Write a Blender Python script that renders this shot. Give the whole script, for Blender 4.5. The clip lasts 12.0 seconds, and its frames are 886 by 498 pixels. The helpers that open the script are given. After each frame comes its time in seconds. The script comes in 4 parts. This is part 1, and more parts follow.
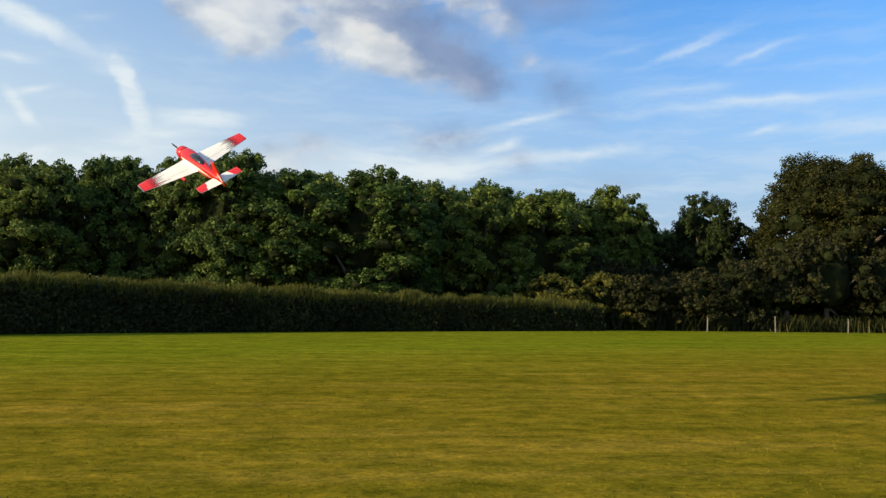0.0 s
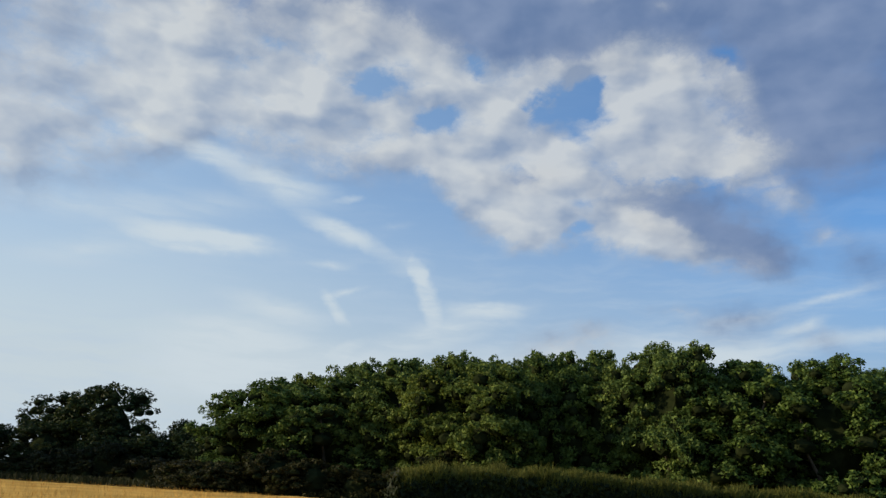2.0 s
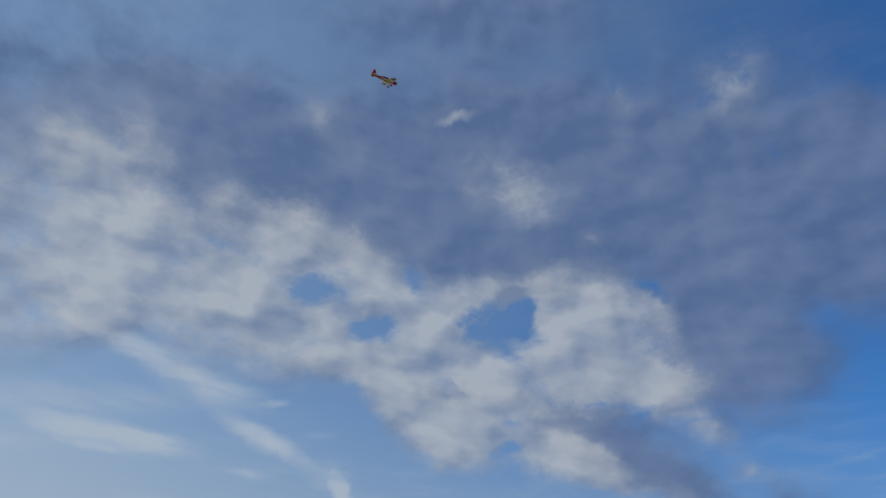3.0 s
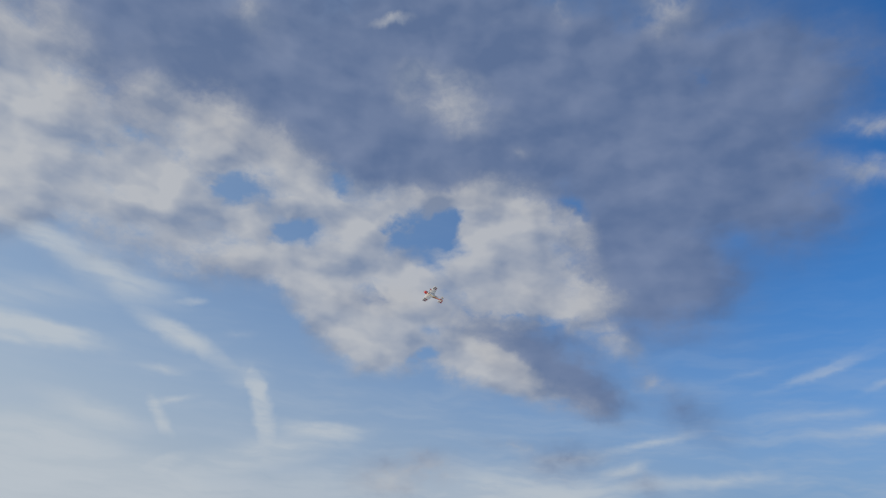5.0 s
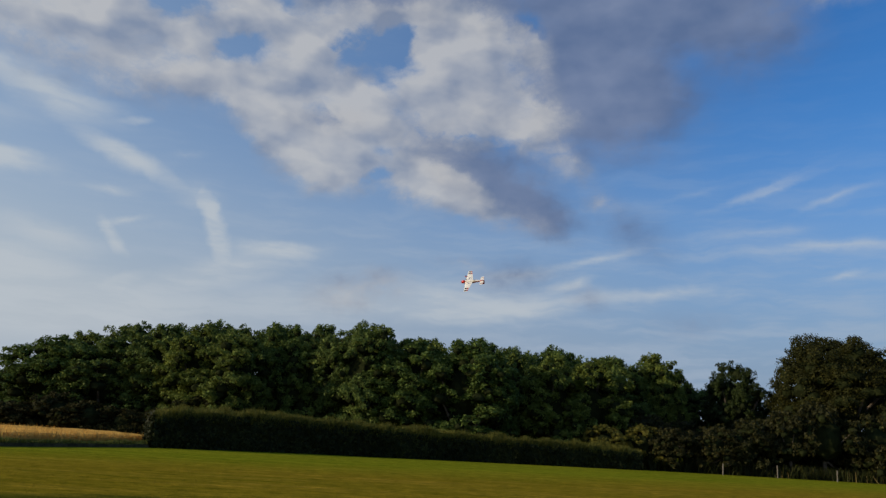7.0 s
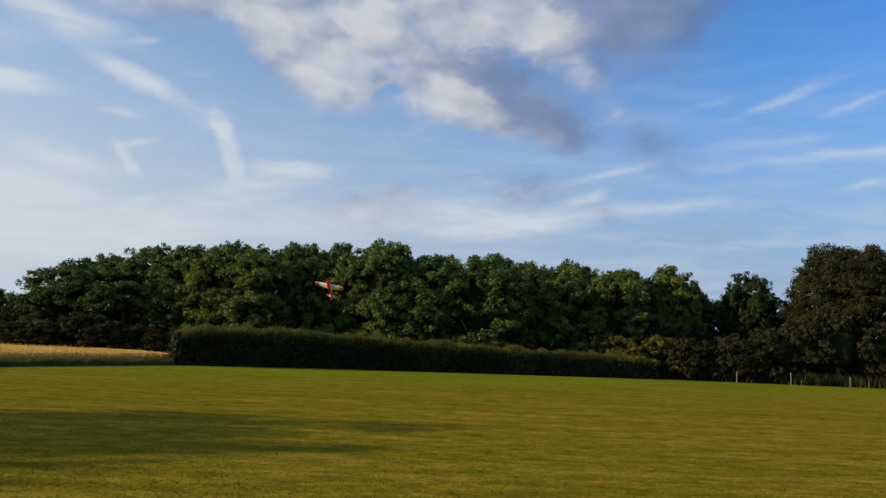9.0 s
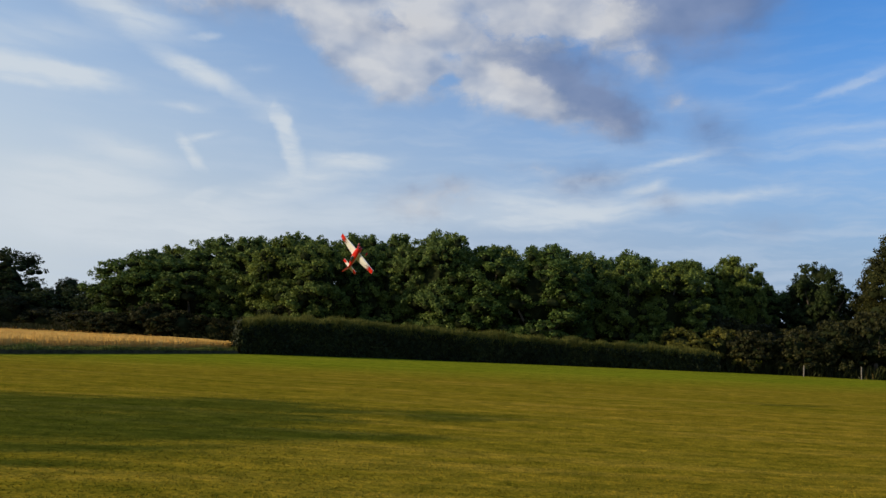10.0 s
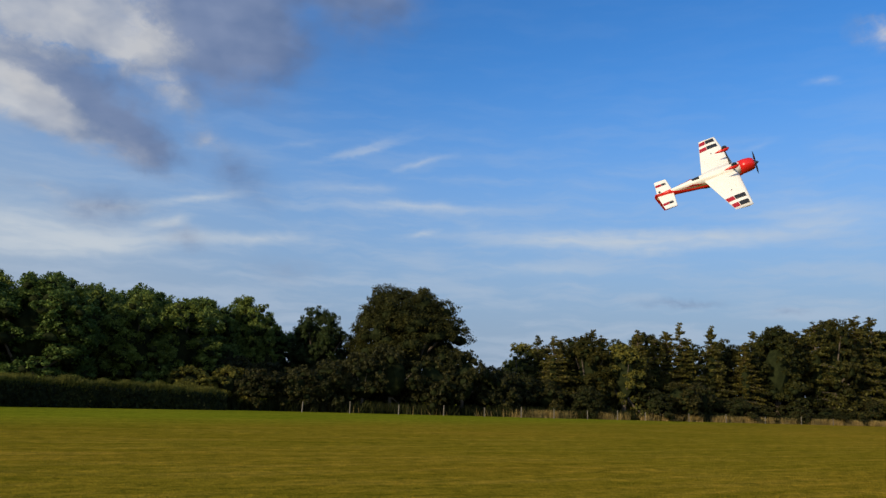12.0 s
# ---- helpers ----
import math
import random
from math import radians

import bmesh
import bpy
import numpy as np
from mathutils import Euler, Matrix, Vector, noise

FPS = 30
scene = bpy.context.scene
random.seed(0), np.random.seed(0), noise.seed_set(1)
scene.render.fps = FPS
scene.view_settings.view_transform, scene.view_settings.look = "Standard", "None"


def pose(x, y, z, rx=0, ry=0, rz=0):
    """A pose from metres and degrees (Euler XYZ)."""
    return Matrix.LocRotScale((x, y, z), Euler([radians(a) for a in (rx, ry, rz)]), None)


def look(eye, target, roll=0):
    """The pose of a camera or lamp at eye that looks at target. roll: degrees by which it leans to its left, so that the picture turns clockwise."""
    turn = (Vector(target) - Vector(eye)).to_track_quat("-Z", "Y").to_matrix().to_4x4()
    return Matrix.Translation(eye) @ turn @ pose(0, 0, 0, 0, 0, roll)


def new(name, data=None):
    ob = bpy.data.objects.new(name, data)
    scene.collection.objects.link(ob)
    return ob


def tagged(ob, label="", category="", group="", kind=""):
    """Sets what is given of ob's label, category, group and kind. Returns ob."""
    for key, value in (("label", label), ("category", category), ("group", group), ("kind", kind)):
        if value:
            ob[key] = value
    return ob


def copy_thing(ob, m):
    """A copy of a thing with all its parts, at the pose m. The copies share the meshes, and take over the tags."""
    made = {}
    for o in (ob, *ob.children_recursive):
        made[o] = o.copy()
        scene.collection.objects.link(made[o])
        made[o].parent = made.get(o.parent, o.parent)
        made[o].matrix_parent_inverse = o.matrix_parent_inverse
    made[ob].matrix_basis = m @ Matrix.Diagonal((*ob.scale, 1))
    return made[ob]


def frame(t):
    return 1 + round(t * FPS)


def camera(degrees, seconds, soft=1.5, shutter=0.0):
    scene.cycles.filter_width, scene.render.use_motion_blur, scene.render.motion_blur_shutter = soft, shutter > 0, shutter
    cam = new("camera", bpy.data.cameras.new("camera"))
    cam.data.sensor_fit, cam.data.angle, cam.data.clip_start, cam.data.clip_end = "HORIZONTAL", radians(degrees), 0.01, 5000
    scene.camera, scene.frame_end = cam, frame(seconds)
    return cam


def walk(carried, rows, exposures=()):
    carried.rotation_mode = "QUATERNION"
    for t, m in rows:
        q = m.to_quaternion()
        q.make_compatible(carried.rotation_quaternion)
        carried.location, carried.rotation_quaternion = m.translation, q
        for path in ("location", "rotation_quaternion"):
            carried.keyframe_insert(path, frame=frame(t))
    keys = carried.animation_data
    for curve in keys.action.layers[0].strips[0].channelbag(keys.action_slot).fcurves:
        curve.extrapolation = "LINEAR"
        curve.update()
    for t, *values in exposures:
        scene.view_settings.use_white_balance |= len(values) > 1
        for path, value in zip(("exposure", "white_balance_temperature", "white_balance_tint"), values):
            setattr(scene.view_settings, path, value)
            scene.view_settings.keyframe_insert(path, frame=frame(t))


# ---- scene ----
from mathutils import Quaternion

cam = camera(59.4, 12.0, 1.4)


def aim(x, y, z, az, el, roll):
    """A pose at (x, y, z) that looks along an azimuth (from +y towards +x) and an elevation, in degrees."""
    a, e = radians(az), radians(el)
    way = (math.sin(a) * math.cos(e), math.cos(a) * math.cos(e), math.sin(e))
    return look((x, y, z), (x + 10 * way[0], y + 10 * way[1], z + 10 * way[2]), roll)


PATH = [
    (0.0, 3.40, 16.80, 1.65, 8.28, 3.67, 0.90),
    (0.5, -1.60, 16.80, 1.65, 1.13, 5.54, 1.30),
    (1.0, -4.60, 16.80, 1.65, -4.97, 8.91, 1.93),
    (1.5, -5.40, 16.80, 1.65, -9.76, 10.75, 2.28),
    (2.0, -5.60, 16.80, 1.65, -12.87, 16.78, 2.98),
    (2.3, -5.40, 16.80, 1.65, -11.53, 25.57, 3.43),
    (2.5, -5.00, 15.60, 1.65, -12.40, 28.00, 3.90),
    (3.0, -3.80, 12.60, 1.65, -8.70, 32.60, 5.20),
    (3.2, -3.20, 10.80, 1.65, -7.40, 34.40, 5.80),
    (4.8, 0.00, 0.90, 1.65, -2.42, 28.00, 5.20),
    (5.0, 0.00, 0.00, 1.65, -1.79, 26.35, 4.98),
    (5.5, 0.00, 0.00, 1.65, -1.99, 23.39, 4.16),
    (6.0, 0.00, 0.00, 1.65, -3.47, 19.99, 3.95),
    (6.5, 0.00, 0.00, 1.65, -2.27, 16.23, 4.11),
    (7.0, 0.00, 0.00, 1.65, 2.89, 13.47, 3.46),
    (7.2, 0.00, 0.00, 1.65, 4.10, 12.62, 2.87),
    (8.8, 0.00, 0.00, 1.65, 2.75, 7.75, 2.40),
    (9.0, 0.00, 0.00, 1.65, 2.07, 7.27, 2.48),
    (9.5, 0.00, 0.00, 1.65, 0.00, 6.71, 2.55),
    (10.0, 0.00, 0.00, 1.65, -2.14, 6.39, 2.86),
    (10.5, 0.00, 0.00, 1.65, -2.43, 6.24, 2.94),
    (11.0, 0.00, 0.00, 1.65, -0.03, 6.29, 2.95),
    (11.5, 0.00, 0.00, 1.65, 10.50, 7.79, 2.61),
    (12.0, 0.00, 0.00, 1.65, 32.53, 10.75, 2.31),
]
walk(cam, [(t, aim(*row)) for t, *row in PATH],
     exposures=[(0.0, 0.35, 6650, 5), (1.5, 0.24, 6550, 5), (2.0, 0.0, 6300, 5), (2.5, -0.38, 5950, 6), (3.2, -0.58, 5750, 7), (5.0, -0.36, 6300, 9), (6.5, -0.42, 6350, 9), (7.2, -0.35, 6350, 9), (9.0, 0.0, 6400, 9), (11.0, 0.0, 6350, 9), (12.0, -0.16, 6350, 9)])

# ---- daylight ----
SUN_AZ, SUN_EL = -106.0, 15.0          # the sun stands to the west of the view, low


def sky_world():
    """Evening sky: clear-sky light under high wisps, a grey sheet and broken white cloud, each bank an oval with torn edges."""
    world = bpy.data.worlds.new("evening_sky")
    scene.world = world
    world.use_nodes = True
    nt = world.node_tree
    nt.nodes.clear()
    N, K = nt.nodes.new, nt.links.new

    def math_node(op, a, b=None, c=None, clamp=False):
        n = N("ShaderNodeMath")
        n.operation, n.use_clamp = op, clamp
        for sock, v in zip(n.inputs, (a, b, c)):
            if isinstance(v, (int, float)):
                sock.default_value = v
            elif v is not None:
                K(v, sock)
        return n.outputs[0]

    def span(v, lo, hi, to0=0.0, to1=1.0, smooth=True):
        r = N("ShaderNodeMapRange")
        if smooth:
            r.interpolation_type = "SMOOTHSTEP"
        for name, x in (("From Min", lo), ("From Max", hi), ("To Min", to0), ("To Max", to1)):
            r.inputs[name].default_value = x
        K(v, r.inputs["Value"])
        return r.outputs[0]

    def noise_node(vec, scale, detail, rough):
        n = N("ShaderNodeTexNoise")
        n.inputs["Scale"].default_value, n.inputs["Detail"].default_value, n.inputs["Roughness"].default_value = scale, detail, rough
        K(vec, n.inputs["Vector"])
        return n

    def placed(vec, location=(0, 0, 0), turn=0.0, scale=(1, 1, 1), kind="POINT"):
        mp = N("ShaderNodeMapping")
        mp.vector_type = kind
        mp.inputs["Location"].default_value, mp.inputs["Rotation"].default_value, mp.inputs["Scale"].default_value = location, (0, 0, radians(turn)), scale
        K(vec, mp.inputs["Vector"])
        return mp.outputs[0]

    def torn(vec, scale, detail, amount):
        """The place, shifted by noise."""
        n, m = N("ShaderNodeVectorMath"), N("ShaderNodeVectorMath")
        n.operation, m.operation = "SUBTRACT", "MULTIPLY_ADD"
        K(noise_node(vec, scale, detail, 0.6).outputs["Color"], n.inputs[0])
        n.inputs[1].default_value = (0.5, 0.5, 0.5)
        K(n.outputs[0], m.inputs[0])
        m.inputs[1].default_value = amount
        K(vec, m.inputs[2])
        return m.outputs[0]

    out, bg = N("ShaderNodeOutputWorld"), N("ShaderNodeBackground")
    sky = N("ShaderNodeTexSky")
    sky.sky_type, sky.sun_disc = "NISHITA", False
    sky.sun_elevation, sky.sun_rotation = radians(SUN_EL), radians(SUN_AZ)
    sky.ozone_density, sky.dust_density = 2.5, 0.6
    way = N("ShaderNodeTexCoord").outputs["Generated"]
    sep = N("ShaderNodeSeparateXYZ")
    K(way, sep.inputs[0])
    # the sky as a chart: azimuth and elevation in degrees
    chart = N("ShaderNodeCombineXYZ")
    K(math_node("MULTIPLY", math_node("ARCTAN2", sep.outputs[0], sep.outputs[1]), 57.2958), chart.inputs[0])
    K(math_node("MULTIPLY", math_node("ARCSINE", sep.outputs[2]), 57.2958), chart.inputs[1])
    chart = chart.outputs[0]
    billow = torn(torn(chart, 0.22, 5, (2.2, 1.7, 0)), 0.9, 4, (1.1, 0.9, 0))
    streak = torn(torn(chart, 0.16, 4, (1.6, 0.9, 0)), 0.7, 4, (1.0, 0.5, 0))
    banks, chain = {}, {"wisp": [streak, 0], "white": [billow, 0], "grey": [billow, 0], "gap": [billow, 0]}

    def cloud(kind, az, el, length, depth, slope, strength):
        """A bank at an azimuth and elevation, its half length, half depth and slope against the horizon in degrees."""
        g = N("ShaderNodeTexGradient")
        g.gradient_type = "SPHERICAL"
        link = chain[kind]
        K(placed(link[0], (az, el, 0), slope, (length * 1.5, depth * (1.6 if kind == "wisp" else 1.9), 1), "TEXTURE"), g.inputs[0])
        v = math_node("MULTIPLY", g.outputs["Fac"], strength)
        banks[kind] = math_node("ADD", banks[kind], v) if kind in banks else v
        link[1] += 1
        if link[1] % 6 == 0:               # works through the banks in turn, so that few values wait at once
            n = N("ShaderNodeVectorMath")
            n.operation = "MULTIPLY_ADD"
            K(banks[kind], n.inputs[0])
            n.inputs[1].default_value = (1e-6, 0, 0)
            K(link[0], n.inputs[2])
            link[0] = n.outputs[0]

    cloud("grey", -23.1, 35.7, 14.13, 4.17, 9, 0.85)
    cloud("grey", -15.0, 33.2, 6.67, 2.50, -6, 0.70)
    cloud("grey", -3.2, 32.1, 7.63, 2.50, -4, 0.95)
    cloud("grey", -0.1, 39.3, 9.83, 3.34, -5, 0.75)
    cloud("grey", 10.5, 34.8, 11.67, 4.59, -10, 0.75)
    cloud("grey", 16.5, 30.0, 9.39, 4.59, -13, 0.70)
    cloud("grey", 15.8, 23.8, 6.15, 2.92, -21, 0.50)
    cloud("grey", 28.1, 37.0, 7.52, 2.29, -4, 0.70)
    cloud("grey", 26.9, 28.3, 5.77, 2.50, -29, 0.20)
    cloud("grey", 5.1, 18.9, 6.22, 1.88, -19, 0.90)
    cloud("grey", 10.0, 16.1, 3.13, 1.17, -21, 0.55)
    cloud("grey", 16.8, 15.5, 4.18, 1.42, -33, 0.35)
    cloud("grey", -6.6, 22.2, 3.73, 1.00, 4, 0.75)
    cloud("grey", -18.6, 23.0, 5.71, 1.67, 0, 0.35)
    cloud("grey", 8.4, 11.8, 4.09, 1.08, -1, 0.40)
    cloud("grey", 13.7, 10.1, 1.57, 0.67, -13, 0.40)
    cloud("grey", 20.8, 8.5, 2.48, 0.92, -0, 0.30)
    cloud("grey", -27.8, 37.3, 8.92, 3.75, -1, 0.80)
    cloud("grey", -3.4, 38.7, 14.25, 3.75, 2, 0.90)
    cloud("grey", -7.7, 49.0, 18.75, 5.84, 3, 0.70)
    cloud("grey", -41.3, 38.6, 10.38, 5.00, 21, 0.55)
    cloud("grey", 17.5, 41.3, 11.92, 3.34, 1, 0.65)
    cloud("grey", 23.5, 33.4, 7.05, 3.75, -37, 0.70)
    cloud("grey", 9.4, 23.2, 8.59, 2.92, 3, 0.55)
    cloud("grey", 49.8, 7.2, 3.05, 0.29, -1, 0.40)
    cloud("grey", 57.1, 6.6, 1.37, 0.25, -0, 0.30)
    cloud("white", -36.1, 30.7, 5.44, 3.13, -6, 0.60)
    cloud("white", -44.7, 25.8, 10.08, 5.84, 9, 0.55)
    cloud("white", -41.6, 20.8, 6.92, 2.92, 11, 0.40)
    cloud("grey", -48.9, 29.7, 8.64, 5.84, 20, 0.50)
    cloud("wisp", -39.2, 16.9, 6.96, 1.25, 3, 0.45)
    cloud("wisp", -38.4, 13.9, 5.39, 1.00, 15, 0.45)
    cloud("white", -29.1, 28.9, 12.85, 5.42, 3, 0.42)
    cloud("white", -13.6, 25.5, 12.27, 3.13, -3, 0.42)
    cloud("white", -3.4, 21.4, 6.46, 2.50, -3, 0.50)
    cloud("white", 3.1, 24.4, 8.65, 3.75, -6, 0.35)
    cloud("white", -2.7, 30.2, 4.86, 1.67, 13, 0.35)
    cloud("white", -22.1, 31.8, 5.19, 2.00, -7, 1.00)
    cloud("white", -14.4, 30.2, 4.48, 1.67, -20, 0.75)
    cloud("white", -31.7, 26.4, 6.58, 2.00, 9, 0.70)
    cloud("white", -26.0, 27.5, 3.89, 1.25, -11, 0.55)
    cloud("white", -22.9, 24.0, 9.94, 1.75, 0, 0.55)
    cloud("white", -14.0, 27.7, 1.93, 0.58, 12, 0.80)
    cloud("white", -9.3, 26.7, 2.79, 1.00, 2, 0.90)
    cloud("white", -17.6, 26.2, 1.60, 0.67, 12, 0.65)
    cloud("white", -7.3, 29.0, 3.63, 1.08, -2, 0.75)
    cloud("white", 2.8, 29.3, 4.13, 1.75, 7, 1.00)
    cloud("white", 4.5, 25.8, 5.32, 2.42, -17, 1.00)
    cloud("white", 6.8, 22.8, 4.87, 1.42, -7, 0.75)
    cloud("white", 9.3, 28.8, 2.01, 0.92, -51, 0.50)
    cloud("white", -10.1, 23.8, 6.68, 1.08, 5, 0.75)
    cloud("white", -10.9, 21.7, 2.38, 1.50, -27, 1.00)
    cloud("white", -4.6, 23.6, 2.14, 0.92, -16, 1.00)
    cloud("white", -7.2, 18.9, 3.68, 1.50, -5, 1.05)
    cloud("white", -7.1, 20.7, 3.42, 0.92, 3, 0.60)
    cloud("white", 1.1, 18.1, 4.02, 1.13, -9, 0.95)
    cloud("white", 7.5, 16.1, 3.87, 0.92, -18, 0.50)
    cloud("white", -2.2, 36.8, 4.44, 1.67, -12, 0.45)
    cloud("white", 4.1, 33.6, 1.33, 0.58, 1, 0.35)
    cloud("white", 12.5, 19.7, 2.25, 0.83, -28, 0.50)
    cloud("white", 14.6, 17.0, 1.36, 0.54, -16, 0.35)
    cloud("white", 31.6, 30.1, 3.11, 0.83, -14, 0.50)
    cloud("white", 32.2, 33.1, 2.97, 0.67, -7, 0.50)
    cloud("white", 4.3, 12.6, 2.09, 0.38, 1, 0.50)
    cloud("white", -3.2, 10.1, 3.59, 1.17, 11, 0.70)
    cloud("white", 12.8, 10.8, 2.23, 0.92, -24, 0.40)
    cloud("white", -21.2, 40.5, 3.39, 1.08, -26, 0.50)
    cloud("white", -8.7, 42.0, 1.81, 0.33, 15, 0.70)
    cloud("white", 7.0, 44.1, 2.06, 0.75, -46, 0.40)
    cloud("white", 17.6, 43.8, 3.42, 2.08, 14, 0.50)
    cloud("white", -2.7, 37.5, 5.25, 1.67, -7, 0.40)
    cloud("white", -38.7, 35.7, 4.88, 2.92, 8, 0.40)
    cloud("white", 63.6, 23.7, 2.27, 0.75, -20, 0.90)
    cloud("white", 15.0, 17.5, 1.83, 0.58, -14, 0.35)
    cloud("white", 21.1, 8.8, 2.54, 0.67, -1, 0.30)
    cloud("white", 9.0, 23.8, 2.78, 1.08, -19, 0.45)
    cloud("white", 2.6, 17.6, 3.44, 1.50, -15, 0.50)
    cloud("gap", -3.7, 27.9, 3.94, 0.92, 20, 0.75)
    cloud("gap", -19.6, 28.3, 2.34, 0.75, 0, 0.60)
    cloud("gap", -29.2, 29.2, 2.57, 0.67, 13, 0.52)
    cloud("gap", -10.7, 30.0, 1.40, 0.50, -49, 0.38)
    cloud("gap", -14.7, 26.0, 2.40, 0.46, 17, 0.45)
    cloud("gap", -1.4, 27.8, 1.21, 0.58, 67, 0.45)
    cloud("gap", 9.0, 29.9, 1.23, 0.50, -30, 0.45)
    cloud("gap", -2.7, 18.4, 1.34, 0.33, 21, 0.52)
    cloud("gap", 4.2, 21.9, 3.35, 0.38, -3, 0.38)
    cloud("gap", 10.9, 38.9, 2.97, 1.08, -17, 0.45)
    cloud("gap", 20.0, 38.5, 1.74, 0.92, -21, 0.45)
    cloud("gap", -7.1, 18.5, 1.12, 0.33, 25, 0.30)
    cloud("gap", -2.2, 23.5, 1.28, 0.38, -26, 0.30)
    cloud("wisp", -33.6, 22.4, 3.61, 0.71, -7, 0.80)
    cloud("wisp", -26.3, 20.8, 5.17, 1.17, -11, 0.75)
    cloud("wisp", -30.4, 18.5, 5.59, 1.08, 5, 0.35)
    cloud("wisp", -30.4, 15.9, 4.79, 0.79, -1, 1.00)
    cloud("wisp", -20.7, 17.4, 3.16, 0.63, -16, 0.90)
    cloud("wisp", -21.3, 15.1, 1.77, 0.33, -1, 0.50)
    cloud("wisp", -20.2, 19.8, 1.02, 0.25, 10, 0.50)
    cloud("wisp", -16.5, 18.3, 1.64, 0.33, 13, 0.30)
    cloud("wisp", -25.0, 11.6, 4.09, 0.75, -9, 0.60)
    cloud("wisp", -20.8, 12.0, 1.48, 0.42, -46, 0.80)
    cloud("wisp", -20.1, 13.2, 1.53, 0.25, 18, 0.55)
    cloud("wisp", -15.6, 15.6, 2.01, 0.92, -3, 0.50)
    cloud("wisp", -14.0, 13.6, 2.11, 0.58, -65, 1.00)
    cloud("wisp", -10.2, 12.5, 3.55, 0.58, 1, 0.55)
    cloud("wisp", -19.8, 8.8, 1.65, 0.42, 34, 0.50)
    cloud("wisp", -11.7, 11.0, 5.66, 1.00, 16, 0.60)
    cloud("wisp", -27.2, 7.9, 7.19, 2.29, -2, 0.70)
    cloud("wisp", -20.3, 6.9, 13.30, 2.08, 6, 0.70)
    cloud("wisp", 2.5, 9.6, 10.23, 1.50, 5, 0.70)
    cloud("wisp", 14.7, 13.2, 3.50, 0.33, 10, 0.50)
    cloud("wisp", 19.2, 10.7, 4.98, 0.50, 4, 0.50)
    cloud("wisp", 21.3, 17.7, 5.03, 0.38, 12, 0.22)
    cloud("wisp", 27.0, 17.8, 4.14, 0.33, 16, 0.32)
    cloud("wisp", 25.7, 14.9, 4.84, 0.54, 3, 0.35)
    cloud("wisp", 23.7, 13.5, 6.59, 0.42, 2, 0.25)
    cloud("wisp", 9.0, 11.9, 3.60, 0.54, 9, 0.40)
    cloud("wisp", 26.9, 18.2, 4.68, 0.33, 20, 0.25)
    cloud("wisp", 30.7, 16.9, 2.75, 0.29, 18, 0.40)
    cloud("wisp", 12.9, 11.5, 1.60, 0.42, 16, 0.50)
    cloud("wisp", 31.2, 13.9, 6.88, 0.42, -1, 0.45)
    cloud("wisp", 41.6, 11.7, 8.61, 0.92, -2, 0.55)
    cloud("wisp", 52.3, 11.6, 7.43, 0.75, 2, 0.55)
    cloud("wisp", 58.9, 13.2, 6.47, 1.25, -8, 0.40)
    cloud("wisp", 39.5, 9.5, 6.63, 0.67, -0, 0.35)
    cloud("wisp", 59.7, 21.6, 1.44, 0.33, -6, 0.35)
    cloud("wisp", 31.0, 11.9, 1.20, 0.21, 10, 0.40)
    cloud("wisp", 55.4, 17.9, 1.79, 0.33, 18, 0.25)
    cloud("wisp", 8.2, 9.1, 6.19, 0.67, 8, 0.45)
    cloud("wisp", -29.5, 15.9, 3.65, 0.58, 11, 0.30)
    cloud("wisp", -28.2, 9.7, 4.71, 1.25, 5, 0.40)

    # fractal density; the same a little nearer to the sun gives the relief of the billows
    def billows(shift, detail, rough):
        at = torn(placed(chart, location=shift, scale=(0.8, 1.3, 1)), 0.3, 3, (2.0, 2.0, 0))
        return noise_node(at, 0.24, detail, rough).outputs["Fac"]

    grain = billows((0, 0, 0), 7, 0.58)
    relief = math_node("SUBTRACT", billows((0.9, -0.95, 0), 3.5, 0.45), billows((0, 0, 0), 3.5, 0.45))
    broad = noise_node(placed(chart, location=(31, 7, 0), scale=(0.8, 1.4, 1)), 0.13, 3, 0.5).outputs["Fac"]
    rough = math_node("SUBTRACT", grain, 0.5)
    gap = math_node("MULTIPLY", banks["gap"], span(grain, 0.36, 0.62, 1.7, 0.25))

    def density(bank, gain, tear, lo, hi):
        d = math_node("SUBTRACT", math_node("MULTIPLY", math_node("MINIMUM", bank, 1.0), gain), gap)
        d = math_node("MULTIPLY_ADD", rough, math_node("MULTIPLY", math_node("MINIMUM", math_node("MULTIPLY", bank, 2.2), 1.0), tear), d)
        return d, span(d, lo, hi)

    thick, white = density(banks["white"], 1.25, 2.6, 0.0, 1.0)
    _, grey = density(banks["grey"], 1.35, 1.5, 0.0, 1.05)
    # fibres along the wind for the high wisps
    fibre = noise_node(placed(torn(chart, 0.2, 3, (2.5, 1.6, 0)), turn=-13, scale=(0.16, 1.0, 1)), 0.8, 6, 0.58).outputs["Fac"]
    wisp = math_node("MULTIPLY", span(banks["wisp"], 0.04, 0.75), span(fibre, 0.34, 0.6, 0.55, 1.0))
    # haze low down, thicker and whiter towards the sun
    toward = N("ShaderNodeVectorMath")
    toward.operation = "DOT_PRODUCT"
    K(way, toward.inputs[0])
    toward.inputs[1].default_value = (math.sin(radians(SUN_AZ)), math.cos(radians(SUN_AZ)), 0.0)
    sunny = span(toward.outputs["Value"], -0.62, 0.3, 0.02, 1.0, False)
    low = span(sep.outputs[2], 0.04, 0.42, 1.0, 0.0)
